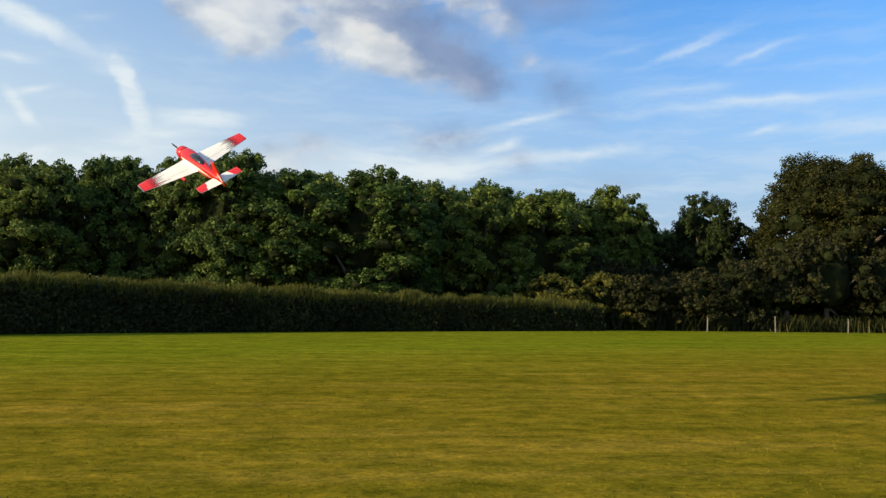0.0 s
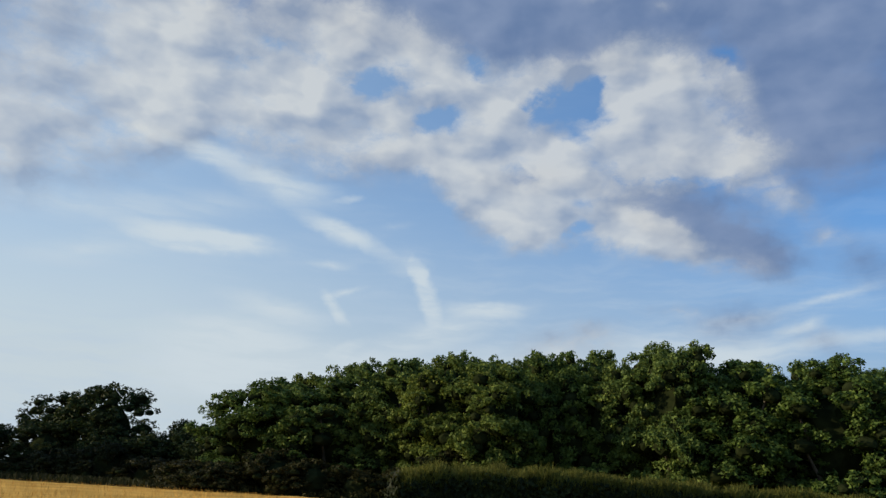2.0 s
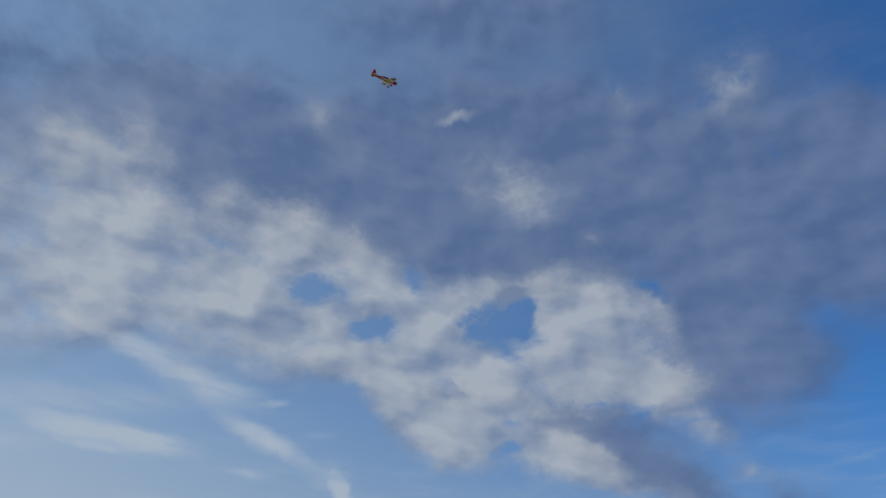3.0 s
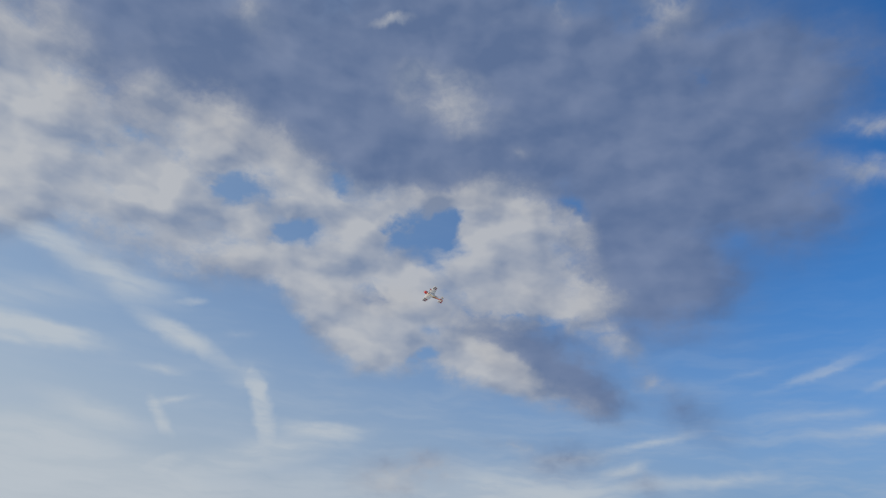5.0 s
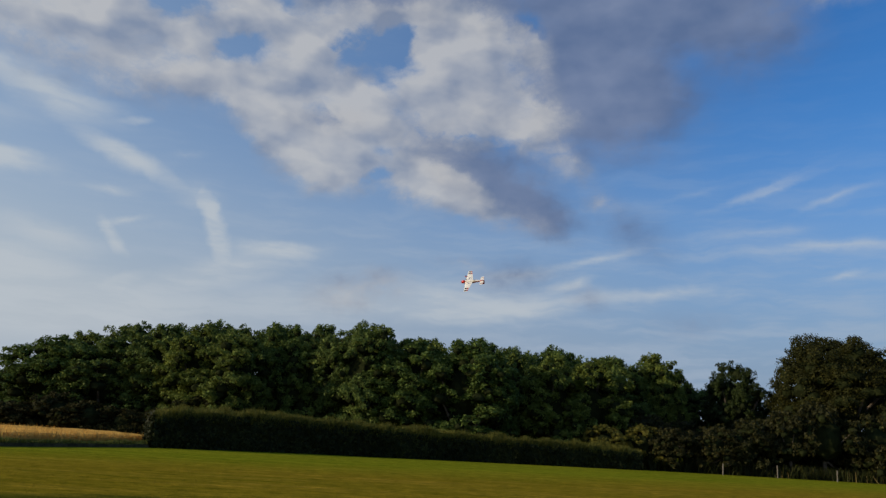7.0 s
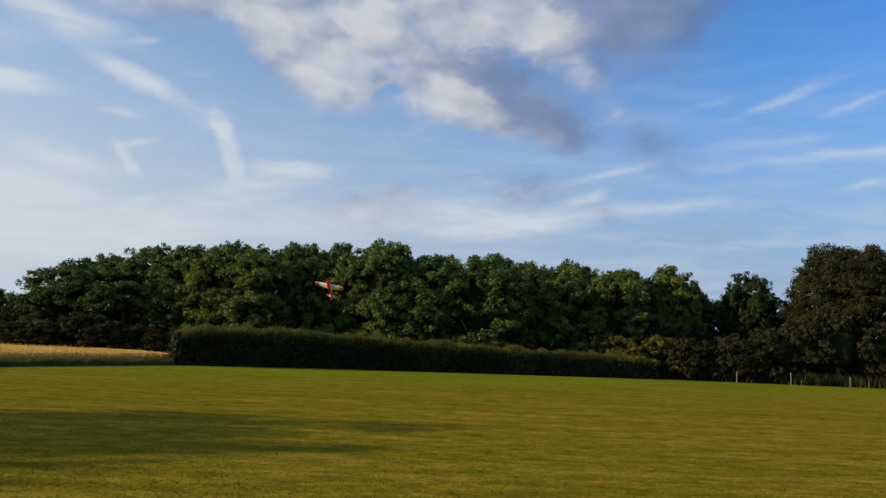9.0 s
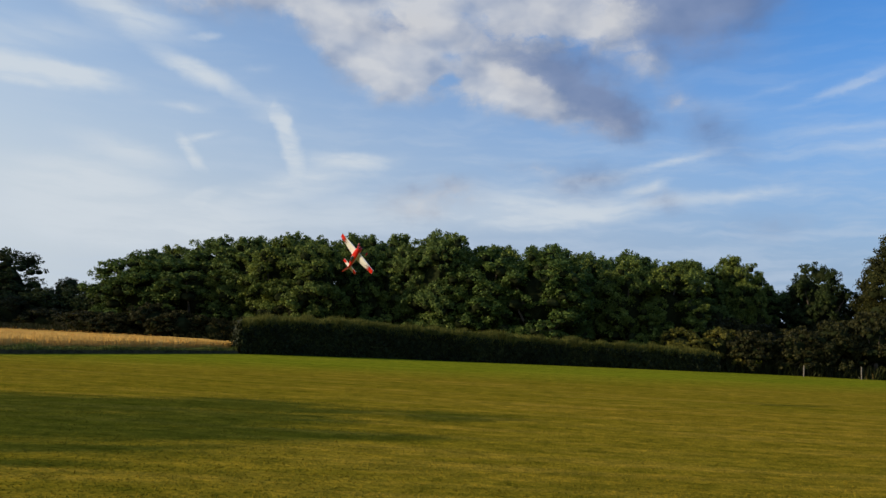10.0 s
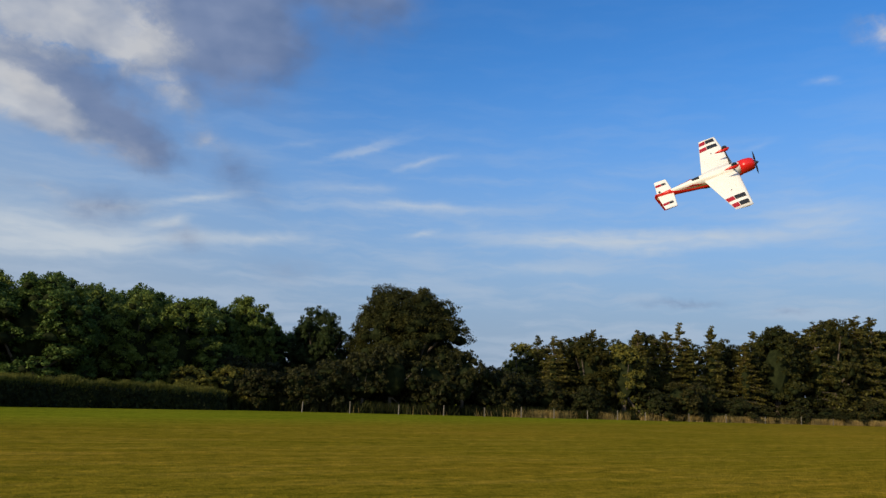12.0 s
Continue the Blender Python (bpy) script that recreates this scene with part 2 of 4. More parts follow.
    haze = math_node("MULTIPLY", math_node("MULTIPLY_ADD", sunny, 0.22, 0.92), low)
    veil = math_node("MULTIPLY", span(fibre, 0.4, 0.7), math_node("MULTIPLY_ADD", low, 0.5, 0.03))
    tone = N("ShaderNodeHueSaturation")
    tone.inputs["Saturation"].default_value, tone.inputs["Value"].default_value = 1.33, 1.65
    tone.inputs["Hue"].default_value = 0.512
    K(sky.outputs[0], tone.inputs["Color"])

    def over(fac, base, colour):
        m = N("ShaderNodeMix")
        m.data_type = "RGBA"
        K(fac, m.inputs[0])
        K(base, m.inputs[6])
        if isinstance(colour, tuple):
            m.inputs[7].default_value = (*colour, 1)
        else:
            K(colour, m.inputs[7])
        return m.outputs[2]

    def tint(fac, c0, c1):
        m = N("ShaderNodeMix")
        m.data_type = "RGBA"
        K(fac, m.inputs[0])
        m.inputs[6].default_value, m.inputs[7].default_value = (*c0, 1), (*c1, 1)
        return m.outputs[2]

    col = over(math_node("MULTIPLY", sunny, 0.6), tone.outputs[0], (3.6, 4.6, 5.7))
    col = over(haze, col, tint(sunny, (2.3, 3.05, 4.5), (4.8, 5.3, 5.75)))
    col = over(veil, col, (4.2, 4.9, 5.9))
    col = over(math_node("MULTIPLY", wisp, 0.85), col, (5.3, 5.7, 6.1))
    dim = math_node("MULTIPLY_ADD", relief, 1.6, math_node("MULTIPLY_ADD", broad, 1.6, -0.5), clamp=True)
    col = over(math_node("MULTIPLY", grey, 0.9), col, tint(dim, (1.2, 1.7, 3.0), (2.3, 2.75, 4.0)))
    shade = math_node("MULTIPLY_ADD", relief, 3.2, math_node("MULTIPLY_ADD", thick, 0.4, 0.2), clamp=True)
    col = over(math_node("MULTIPLY", white, 0.82), col, tint(shade, (2.5, 2.95, 3.95), (5.7, 5.6, 5.55)))
    K(col, bg.inputs["Color"])
    bg.inputs["Strength"].default_value = 0.12
    K(bg.outputs[0], out.inputs[0])


sky_world()
sun = new("sun", bpy.data.lights.new("sun", "SUN"))
sun.data.energy, sun.data.angle, sun.data.color = 5.0, radians(0.6), (1.0, 0.8, 0.53)
a, e = radians(SUN_AZ), radians(SUN_EL)
sun.matrix_world = look((100 * math.sin(a) * math.cos(e), 100 * math.cos(a) * math.cos(e), 100 * math.sin(e)), (0, 0, 0))


# ---- materials ----
def material(name, rough=0.8):
    m = bpy.data.materials.new(name)
    m.use_nodes = True
    b = m.node_tree.nodes["Principled BSDF"]
    b.inputs["Roughness"].default_value = rough
    return m, m.node_tree, b


def ramp(nt, fac, stops):
    r = nt.nodes.new("ShaderNodeValToRGB")
    el = r.color_ramp.elements
    while len(el) < len(stops):
        el.new(0.5)
    for s, (p, c) in zip(el, stops):
        s.position, s.color = p, (*c, 1)
    nt.links.new(fac, r.inputs[0])
    return r.outputs[0]


def noise_tex(nt, scale, detail=4, rough=0.55, stretch=None, coord="Object"):
    tc = nt.nodes.new("ShaderNodeTexCoord")
    n = nt.nodes.new("ShaderNodeTexNoise")
    n.inputs["Scale"].default_value, n.inputs["Detail"].default_value, n.inputs["Roughness"].default_value = scale, detail, rough
    vec = tc.outputs[coord]
    if stretch:
        mp = nt.nodes.new("ShaderNodeMapping")
        mp.inputs["Scale"].default_value = stretch[:3]
        if len(stretch) > 3:
            mp.inputs["Rotation"].default_value = (0, 0, radians(stretch[3]))
        nt.links.new(vec, mp.inputs["Vector"])
        vec = mp.outputs[0]
    nt.links.new(vec, n.inputs["Vector"])
    return n.outputs["Fac"]


def mix(nt, fac, a, b, mode="MIX"):
    m = nt.nodes.new("ShaderNodeMix")
    m.data_type, m.blend_type = "RGBA", mode
    for sock, v in ((m.inputs[0], fac), (m.inputs[6], a), (m.inputs[7], b)):
        if isinstance(v, (int, float)):
            sock.default_value = v
        elif isinstance(v, tuple):
            sock.default_value = (*v, 1)
        else:
            nt.links.new(v, sock)
    return m.outputs[2]


def bump(nt, bsdf, height, strength, distance):
    b = nt.nodes.new("ShaderNodeBump")
    b.inputs["Strength"].default_value, b.inputs["Distance"].default_value = strength, distance
    nt.links.new(height, b.inputs["Height"])
    nt.links.new(b.outputs[0], bsdf.inputs["Normal"])


def leaf_material(name, dark, mid, light, back=0.3):
    """Foliage: colour varies from leaf to leaf and in drifts over the crown; thin leaves let light through."""
    m, nt, b = material(name, 0.6)
    geo = nt.nodes.new("ShaderNodeNewGeometry")
    col = ramp(nt, geo.outputs["Random Per Island"], [(0.0, dark), (0.55, mid), (1.0, light)])
    drift = ramp(nt, noise_tex(nt, 0.45, 3), [(0.35, (0.62, 0.66, 0.6)), (0.65, (1.15, 1.12, 1.0))])
    col = mix(nt, 1.0, col, drift, "MULTIPLY")
    oi = nt.nodes.new("ShaderNodeObjectInfo")
    tone = ramp(nt, oi.outputs["Random"], [(0.0, (0.78, 0.86, 0.8)), (0.5, (1.0, 1.0, 1.0)), (1.0, (1.18, 1.08, 0.85))])
    col = mix(nt, 1.0, col, tone, "MULTIPLY")
    nt.links.new(col, b.inputs["Base Color"])
    b.inputs["Specular IOR Level"].default_value = 0.12
    tr = nt.nodes.new("ShaderNodeBsdfTranslucent")
    nt.links.new(col, tr.inputs["Color"])
    ms = nt.nodes.new("ShaderNodeMixShader")
    ms.inputs[0].default_value = back
    nt.links.new(b.outputs[0], ms.inputs[1])
    nt.links.new(tr.outputs[0], ms.inputs[2])
    nt.links.new(ms.outputs[0], nt.nodes["Material Output"].inputs[0])
    return m


def lawn_colour(nt):
    """Green and straw-yellow in broad drifts and in long streaks left by the mower."""
    broad = noise_tex(nt, 0.09, 4, 0.6, (0.35, 1.0, 1.0, 8))
    streak = noise_tex(nt, 0.8, 6, 0.7, (0.16, 1.5, 1.0, 6))
    patch = noise_tex(nt, 1.6, 6, 0.75, (0.6, 1.2, 1.0, 6))
    col = ramp(nt, broad, [(0.3, (0.168, 0.145, 0.01)), (0.5, (0.248, 0.176, 0.015)), (0.72, (0.355, 0.207, 0.025))])
    col = mix(nt, 0.5, col, ramp(nt, streak, [(0.34, (0.14, 0.128, 0.01)), (0.5, (0.235, 0.178, 0.018)), (0.66, (0.37, 0.25, 0.04))]))
    # longer, greener grass where the lawn nears the hedge
    sep = nt.nodes.new("ShaderNodeSeparateXYZ")
    nt.links.new(nt.nodes.new("ShaderNodeTexCoord").outputs["Object"], sep.inputs[0])
    slant = nt.nodes.new("ShaderNodeMath")
    slant.operation, slant.inputs[1].default_value = "MULTIPLY_ADD", -0.3
    nt.links.new(sep.outputs[0], slant.inputs[0])
    nt.links.new(sep.outputs[1], slant.inputs[2])
    edge = nt.nodes.new("ShaderNodeMapRange")
    edge.inputs["From Min"].default_value, edge.inputs["From Max"].default_value, edge.inputs["To Max"].default_value = 30.0, 41.0, 0.8
    nt.links.new(slant.outputs[0], edge.inputs["Value"])
    col = mix(nt, edge.outputs[0], col, ramp(nt, streak, [(0.35, (0.14, 0.18, 0.01)), (0.65, (0.24, 0.26, 0.016))]))
    return mix(nt, 0.8, col, ramp(nt, patch, [(0.32, (0.5, 0.6, 0.45)), (0.68, (1.42, 1.34, 1.2))]), "MULTIPLY")


def lawn_material():
    m, nt, b = material("mown_lawn", 0.9)
    fine, tuft = noise_tex(nt, 14.0, 5, 0.75), noise_tex(nt, 3.2, 7, 0.8, (0.7, 1.0, 1.0, 6))
    col = mix(nt, 0.8, lawn_colour(nt), ramp(nt, fine, [(0.3, (0.5, 0.55, 0.45)), (0.7, (1.35, 1.3, 1.25))]), "MULTIPLY")
    col = mix(nt, 0.85, col, ramp(nt, tuft, [(0.34, (0.45, 0.52, 0.45)), (0.5, (1.0, 1.0, 1.0)), (0.66, (1.55, 1.4, 1.25))]), "MULTIPLY")
    nt.links.new(col, b.inputs["Base Color"])
    b.inputs["Specular IOR Level"].default_value = 0.0
    bump(nt, b, tuft, 0.9, 0.04)
    return m


def turf_material():
    m, nt, b = material("turf_blades", 0.8)
    geo = nt.nodes.new("ShaderNodeNewGeometry")
    col = mix(nt, 0.8, lawn_colour(nt), ramp(nt, geo.outputs["Random Per Island"], [(0.0, (0.62, 0.68, 0.6)), (1.0, (0.95, 0.92, 0.9))]), "MULTIPLY")
    nt.links.new(col, b.inputs["Base Color"])
    b.inputs["Specular IOR Level"].default_value = 0.0
    return m


def wheat_material():
    m, nt, b = material("ripe_wheat", 0.8)
    geo = nt.nodes.new("ShaderNodeNewGeometry")
    col = ramp(nt, geo.outputs["Random Per Island"], [(0.0, (0.5, 0.27, 0.06)), (0.5, (0.64, 0.37, 0.095)), (1.0, (0.74, 0.47, 0.14))])
    col = mix(nt, 1.0, col, ramp(nt, noise_tex(nt, 0.3, 4), [(0.35, (0.8, 0.78, 0.72)), (0.65, (1.1, 1.1, 1.08))]), "MULTIPLY")
    nt.links.new(col, b.inputs["Base Color"])
    return m


def plain(name, c0, c1, scale, rough=0.8, metal=0.0, bump_d=0.0):
    m, nt, b = material(name, rough)
    n = noise_tex(nt, scale, 5)
    nt.links.new(ramp(nt, n, [(0.35, c0), (0.65, c1)]), b.inputs["Base Color"])
    b.inputs["Metallic"].default_value = metal
    if bump_d:
        bump(nt, b, n, 0.6, bump_d)
    return m


LAWN = lawn_material()
WHEAT = wheat_material()
BARK = plain("bark", (0.05, 0.04, 0.03), (0.13, 0.105, 0.08), 6.0, 0.95, 0.0, 0.03)
EARTH = plain("bare_soil", (0.035, 0.03, 0.016), (0.07, 0.06, 0.03), 3.0, 0.95, 0.0, 0.05)
OAK = leaf_material("oak_leaves", (0.046, 0.074, 0.019), (0.1, 0.146, 0.037), (0.205, 0.26, 0.07))
# dark oak green; behind the wheat it also paints the backlit shade
DARK_SHADED_OAK = leaf_material("dark_shaded_oak_leaves", (0.014, 0.024, 0.008), (0.026, 0.042, 0.012), (0.045, 0.065, 0.018), 0.12)
BROWN_OAK = leaf_material("olive_leaves", (0.026, 0.028, 0.008), (0.045, 0.046, 0.012), (0.082, 0.076, 0.02))
# leaf green lowered to near black: the shade of the hedge's face is in it
SHADED_HEDGE = leaf_material("shaded_hedge_leaves", (0.01, 0.014, 0.005), (0.02, 0.027, 0.008), (0.045, 0.05, 0.014), 0.1)
THORN = leaf_material("thorn_bush_leaves", (0.018, 0.021, 0.008), (0.034, 0.035, 0.012), (0.068, 0.063, 0.022), 0.2)
GOLD = leaf_material("yellowing_leaves", (0.1, 0.095, 0.02), (0.16, 0.15, 0.03), (0.24, 0.21, 0.05), 0.3)
NEEDLES = leaf_material("pine_needles", (0.045, 0.048, 0.012), (0.095, 0.09, 0.022), (0.17, 0.15, 0.04), 0.2)
GRASS = leaf_material("rough_grass", (0.1, 0.12, 0.025), (0.16, 0.17, 0.04), (0.24, 0.22, 0.07), 0.3)
# olive shoots, lightened so that their colour carries the sun on the hedge top
SUNLIT_SHOOTS = leaf_material("sunlit_hedge_shoots", (0.075, 0.08, 0.018), (0.14, 0.138, 0.032), (0.22, 0.2, 0.055), 0.35)
DRYGRASS = leaf_material("dry_grass", (0.24, 0.16, 0.06), (0.36, 0.25, 0.1), (0.5, 0.36, 0.16), 0.3)
TURF = turf_material()
WIRE = plain("rusty_wire", (0.03, 0.025, 0.02), (0.07, 0.05, 0.035), 20.0, 0.7, 0.6)
POSTWOOD = plain("weathered_post_wood", (0.11, 0.1, 0.08), (0.2, 0.18, 0.155), 9.0, 0.9, 0.0, 0.01)
# near-black filler colour that stands for the shade deep inside crowns and hedge
SHADE_CORE = plain("inner_shade", (0.012, 0.016, 0.007), (0.024, 0.03, 0.012), 2.0, 1.0)
for m in (SHADE_CORE, EARTH, WHEAT):
    m.node_tree.nodes["Principled BSDF"].inputs["Specular IOR Level"].default_value = 0.0


# ---- building helpers ----
def empty(name, m, label="", category="", group="", kind=""):
    ob = new(name)
    ob.matrix_basis = m
    return tagged(ob, label, category, group, kind)


def raw_mesh(name, verts, faces, mats, index=None, smooth=False):
    me = bpy.data.meshes.new(name)
    me.from_pydata([tuple(v) for v in verts], [], [tuple(f) for f in faces])
    for m in mats:
        me.materials.append(m)
    if index is not None:
        me.polygons.foreach_set("material_index", np.asarray(index, dtype=np.int32))
    if smooth:
        me.polygons.foreach_set("use_smooth", np.ones(len(me.polygons), dtype=bool))
    me.update()
    return me


def child(name, me, parent, label=""):
    ob = new(name, me)
    ob.parent = parent
    return tagged(ob, label)


def part(name, bm, mat, parent, label=""):
    me = bpy.data.meshes.new(name)
    bm.to_mesh(me)
    bm.free()
    me.materials.append(mat)
    return child(name, me, parent, label)


def unit(v):
    return v / np.maximum(np.linalg.norm(v, axis=1, keepdims=True), 1e-9)


def leaves(rng, centres, normals, size, lift=0.6, slim=0.55):
    """Three-cornered leaf sprays at the centres, facing roughly along the normals, each folded a little."""
    n = len(centres)
    nor = unit(normals + lift * rng.normal(size=(n, 3)))
    side = unit(np.cross(nor, rng.normal(size=(n, 3))))
    along = np.cross(nor, side)
    s = (size * rng.uniform(0.6, 1.35, (n, 1)))
    v = np.empty((n, 3, 3))
    v[:, 0] = centres - along * s * 0.8 - side * s * slim
    v[:, 1] = centres - along * s * 0.5 + side * s * slim + nor * s * 0.25
    v[:, 2] = centres + along * s
    return v.reshape(-1, 3), np.arange(3 * n).reshape(n, 3)


def ball(centre, radii, rng, rough=0.12):
    """A small lumpy ball, as vertices and triangles."""
    bm = bmesh.new()
    bmesh.ops.create_icosphere(bm, subdivisions=2, radius=1.0)
    v = np.array([x.co[:] for x in bm.verts])
    f = np.array([[q.index for q in t.verts] for t in bm.faces])
    bm.free()
    v = v * (1 + rough * rng.normal(size=(len(v), 1))) * np.asarray(radii) + np.asarray(centre)
    return v, f


def gather(pieces):
    """Joins (vertices, faces, material index) pieces."""
    V, F, I, off = [], [], [], 0
    for v, f, i in pieces:
        V.append(v)
        F += [tuple(int(k) for k in row) for row in (np.asarray(f) + off)]
        I += [i] * len(f)
        off += len(v)
    return np.concatenate(V), F, I


def tube(points, radii, sides=7):
    """A tapered tube along points."""
    pts = np.asarray(points, float)
    V, F = [], []
    for i, p in enumerate(pts):
        d = pts[min(i + 1, len(pts) - 1)] - pts[max(i - 1, 0)]
        d = d / np.linalg.norm(d)
        u = np.cross(d, (0.3, 1, 0.2))
        u /= np.linalg.norm(u)
        w = np.cross(d, u)
        for k in range(sides):
            a = 2 * math.pi * k / sides
            V.append(p + radii[i] * (math.cos(a) * u + math.sin(a) * w))
    for i in range(len(pts) - 1):
        for k in range(sides):
            a, b = i * sides + k, i * sides + (k + 1) % sides
            F.append((a, b, b + sides, a + sides))
    return np.array(V), np.array(F)


def broadleaf(name, seed, height, radius, low, mat, label, category="tree", lobes=70, sprays=16000, size=0.108, fill=0.46):
    """A broadleaved tree at the origin: trunk with limbs, crown of leafy lobes."""
    rng = np.random.default_rng(seed)
    ob = empty(name, Matrix(), label, category)
    mid, half = (height + low) / 2, (height - low) / 2
    centres, sizes = [], []
    for k in range(lobes):
        d = unit(rng.normal(size=(1, 3)))[0]
        d[2] = rng.uniform(-1.0, 1.0)
        d[:2] *= math.sqrt(1 - max(0.0, d[2]) ** 2) / max(np.linalg.norm(d[:2]), 1e-6)
        rad = rng.uniform(0.14, 0.27) * radius
        reach = rng.uniform(0.72, 0.96) * (1 + 0.16 * noise.noise((d[0] * 1.6, d[1] * 1.6, d[2] * 1.6 + seed)))
        c = np.array((d[0] * (radius - rad) * reach, d[1] * (radius - rad) * reach, mid + d[2] * (half - rad * 0.8) * reach / 0.8 * 0.86))
        c[2] = min(max(c[2], low + rad * 0.5), height - rad * 0.75)
        centres.append(c)
        sizes.append(rad)
    centres.append(np.array((0, 0, height - 0.3 * radius)))
    sizes.append(0.28 * radius)
    # the lobes
    pieces = []
    w = np.array(sizes) ** 2
    for c, rad, n in zip(centres, sizes, (sprays * w / w.sum()).astype(int)):
        # clumps of twigs over the lobe, leaves round each clump
        k = 9
        cd = unit(rng.normal(size=(k, 3)))
        cd[:, 2] = np.where(cd[:, 2] < -0.3, -cd[:, 2], cd[:, 2])
        knots = c + cd * rad * rng.uniform(0.62, 0.95, (k, 1)) * (1, 1, 0.85)
        pick = rng.integers(0, k, n)
        d = unit(rng.normal(size=(n, 3)) + 0.9 * cd[pick] + (0, 0, 0.25))
        p = knots[pick] + d * rad * rng.uniform(0.14, 0.46, (n, 1)) * (1, 1, 0.8)
        v, f = leaves(rng, p, d + (0, 0, 0.25), size)
        pieces.append((v, f, 0))
        # solid filler ball, its dark colour painting the shade inside the lobe
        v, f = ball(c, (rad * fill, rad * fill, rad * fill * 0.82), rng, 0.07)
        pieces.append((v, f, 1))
    # one larger shade-coloured ball fills the middle of the crown
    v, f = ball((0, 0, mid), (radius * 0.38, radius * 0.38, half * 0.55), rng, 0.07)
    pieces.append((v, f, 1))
    V, F, I = gather(pieces)
    # trunk and limbs
    r0 = 0.035 * height
    wood = [(*tube([(0, 0, -0.3), (0.05, 0, low * 0.5 + 0.3), (0.1, 0.05, mid * 0.8), (0, 0, mid * 1.25)], [r0 * 1.3, r0, r0 * 0.8, r0 * 0.35]), 0)]
    for c in centres[:9]:
        s = np.array((0.05, 0, max(0.8, mid * rng.uniform(0.35, 0.75))))
        wood.append((*tube([s, (s + c) / 2 + (0, 0, -0.25), c], [r0 * 0.5, r0 * 0.35, r0 * 0.12], 5), 0))
    tv, tf, _ = gather(wood)
    child("trunk", raw_mesh(name + "_trunk", tv, tf, [BARK], smooth=True), ob)
    child("crown", raw_mesh(name + "_crown", V, F, [mat, SHADE_CORE], I), ob)
    return ob


def conifer(name, seed, height, radius, mat, label, bare=0.12):
    """A pine or fir: straight trunk, tiers of drooping boughs with needle sprays."""
    rng = np.random.default_rng(seed)
    ob = empty(name, Matrix(), label, "tree")
    wood, pieces = [(*tube([(0, 0, -0.3), (0, 0, height * 0.5), (0, 0, height * 0.97)], [0.02 * height, 0.014 * height, 0.02]), 0)], []
    tiers = int(height * 1.7)
    for k in range(tiers):
        u = bare + (1 - bare) * (k + rng.uniform(0, 0.8)) / tiers
        z = height * u
        reach = radius * min(1.0, 1.2 * (1 - u)) ** 0.85 * rng.uniform(0.7, 1.12) + 0.18
        for j in range(8):
            a = 2 * math.pi * (j + rng.uniform(0, 0.9)) / 8
            z = height * min(0.985, u + rng.normal() * 0.022)
            l = reach * rng.uniform(0.55, 1.15)
            tip = np.array((l * math.cos(a), l * math.sin(a), z + l * (rng.uniform(-0.35, 0.05) + 0.6 * u ** 3)))
            base = np.array((0, 0, z))
            wood.append((*tube([base, (base + tip) / 2 + (0, 0, 0.06), tip], [0.05, 0.03, 0.012], 4), 0))
            n = int(12 + 40 * l)
            s = rng.uniform(0.25, 1.06, (n, 1))
            p = base + (tip - base) * s + rng.normal(size=(n, 3)) * (0.2, 0.2, 0.075) * (0.45 + 0.55 * l / radius)
            v, f = leaves(rng, p, np.tile((0.0, 0.0, 1.0), (n, 1)), 0.15, 0.45, 0.42)
            pieces.append((v, f, 0))
    # filler ball round the trunk, coloured as the shade between the boughs
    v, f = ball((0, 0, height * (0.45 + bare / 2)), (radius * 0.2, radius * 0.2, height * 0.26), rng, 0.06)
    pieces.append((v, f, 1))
    V, F, I = gather(pieces)
    tv, tf, _ = gather(wood)
    child("trunk", raw_mesh(name + "_trunk", tv, tf, [BARK], smooth=True), ob)
    child("crown", raw_mesh(name + "_crown", V, F, [mat, SHADE_CORE], I), ob)
    return ob


def strip_blades(rng, pts, height, width, lean=0.25):
    """Upright blades or stalks (one narrow triangle-topped quad each) at the points."""
    n = len(pts)
    a = rng.uniform(0, 2 * math.pi, n)
    side = np.stack([np.cos(a), np.sin(a), np.zeros(n)], 1) * width
    h = height * rng.uniform(0.6, 1.2, (n, 1))
    top = pts + np.concatenate([rng.normal(size=(n, 2)) * lean * h, h], 1)
    v = np.stack([pts - side, pts + side, top + side * 0.3, top - side * 0.3], 1).reshape(-1, 3)
    return v, np.arange(4 * n).reshape(n, 4)


# ---- ground ----
def ground_sheet():
    bm = bmesh.new()
    bmesh.ops.create_grid(bm, x_segments=60, y_segments=60, size=2500)
    me = bpy.data.meshes.new("ground")
    bm.to_mesh(me)
    bm.free()
    me.materials.append(LAWN)
    return tagged(new("ground", me), "broad mown lawn, green with yellowed dry streaks", "lawn", kind="structure")


ground_sheet()


def turf():
    """Mown blades over the part of the lawn that lies nearest."""
    rng = np.random.default_rng(17)
    n = 210000
    y = 6.5 + 34 * rng.uniform(0, 1, n) ** 1.5
    x = rng.uniform(-0.64, 1.9, n) * (y + 3)
    x, y = x + rng.normal(0, 1.2, n), y + rng.normal(0, 1.2, n)
    P = np.stack([x, y, np.zeros(n)], 1)
    v, f = strip_blades(rng, P, 0.012, 0.008, 1.6)
    tagged(new("turf", raw_mesh("turf", v, f, [TURF])), "short mown grass blades, green and straw-yellow", "grass", kind="stuff")


turf()

EDGE = [(-34.0, -4.0), (-26.0, 15.0), (-20.0, 30.0), (-13.4, 46.4)]      # where the mown lawn ends, beside the wheat


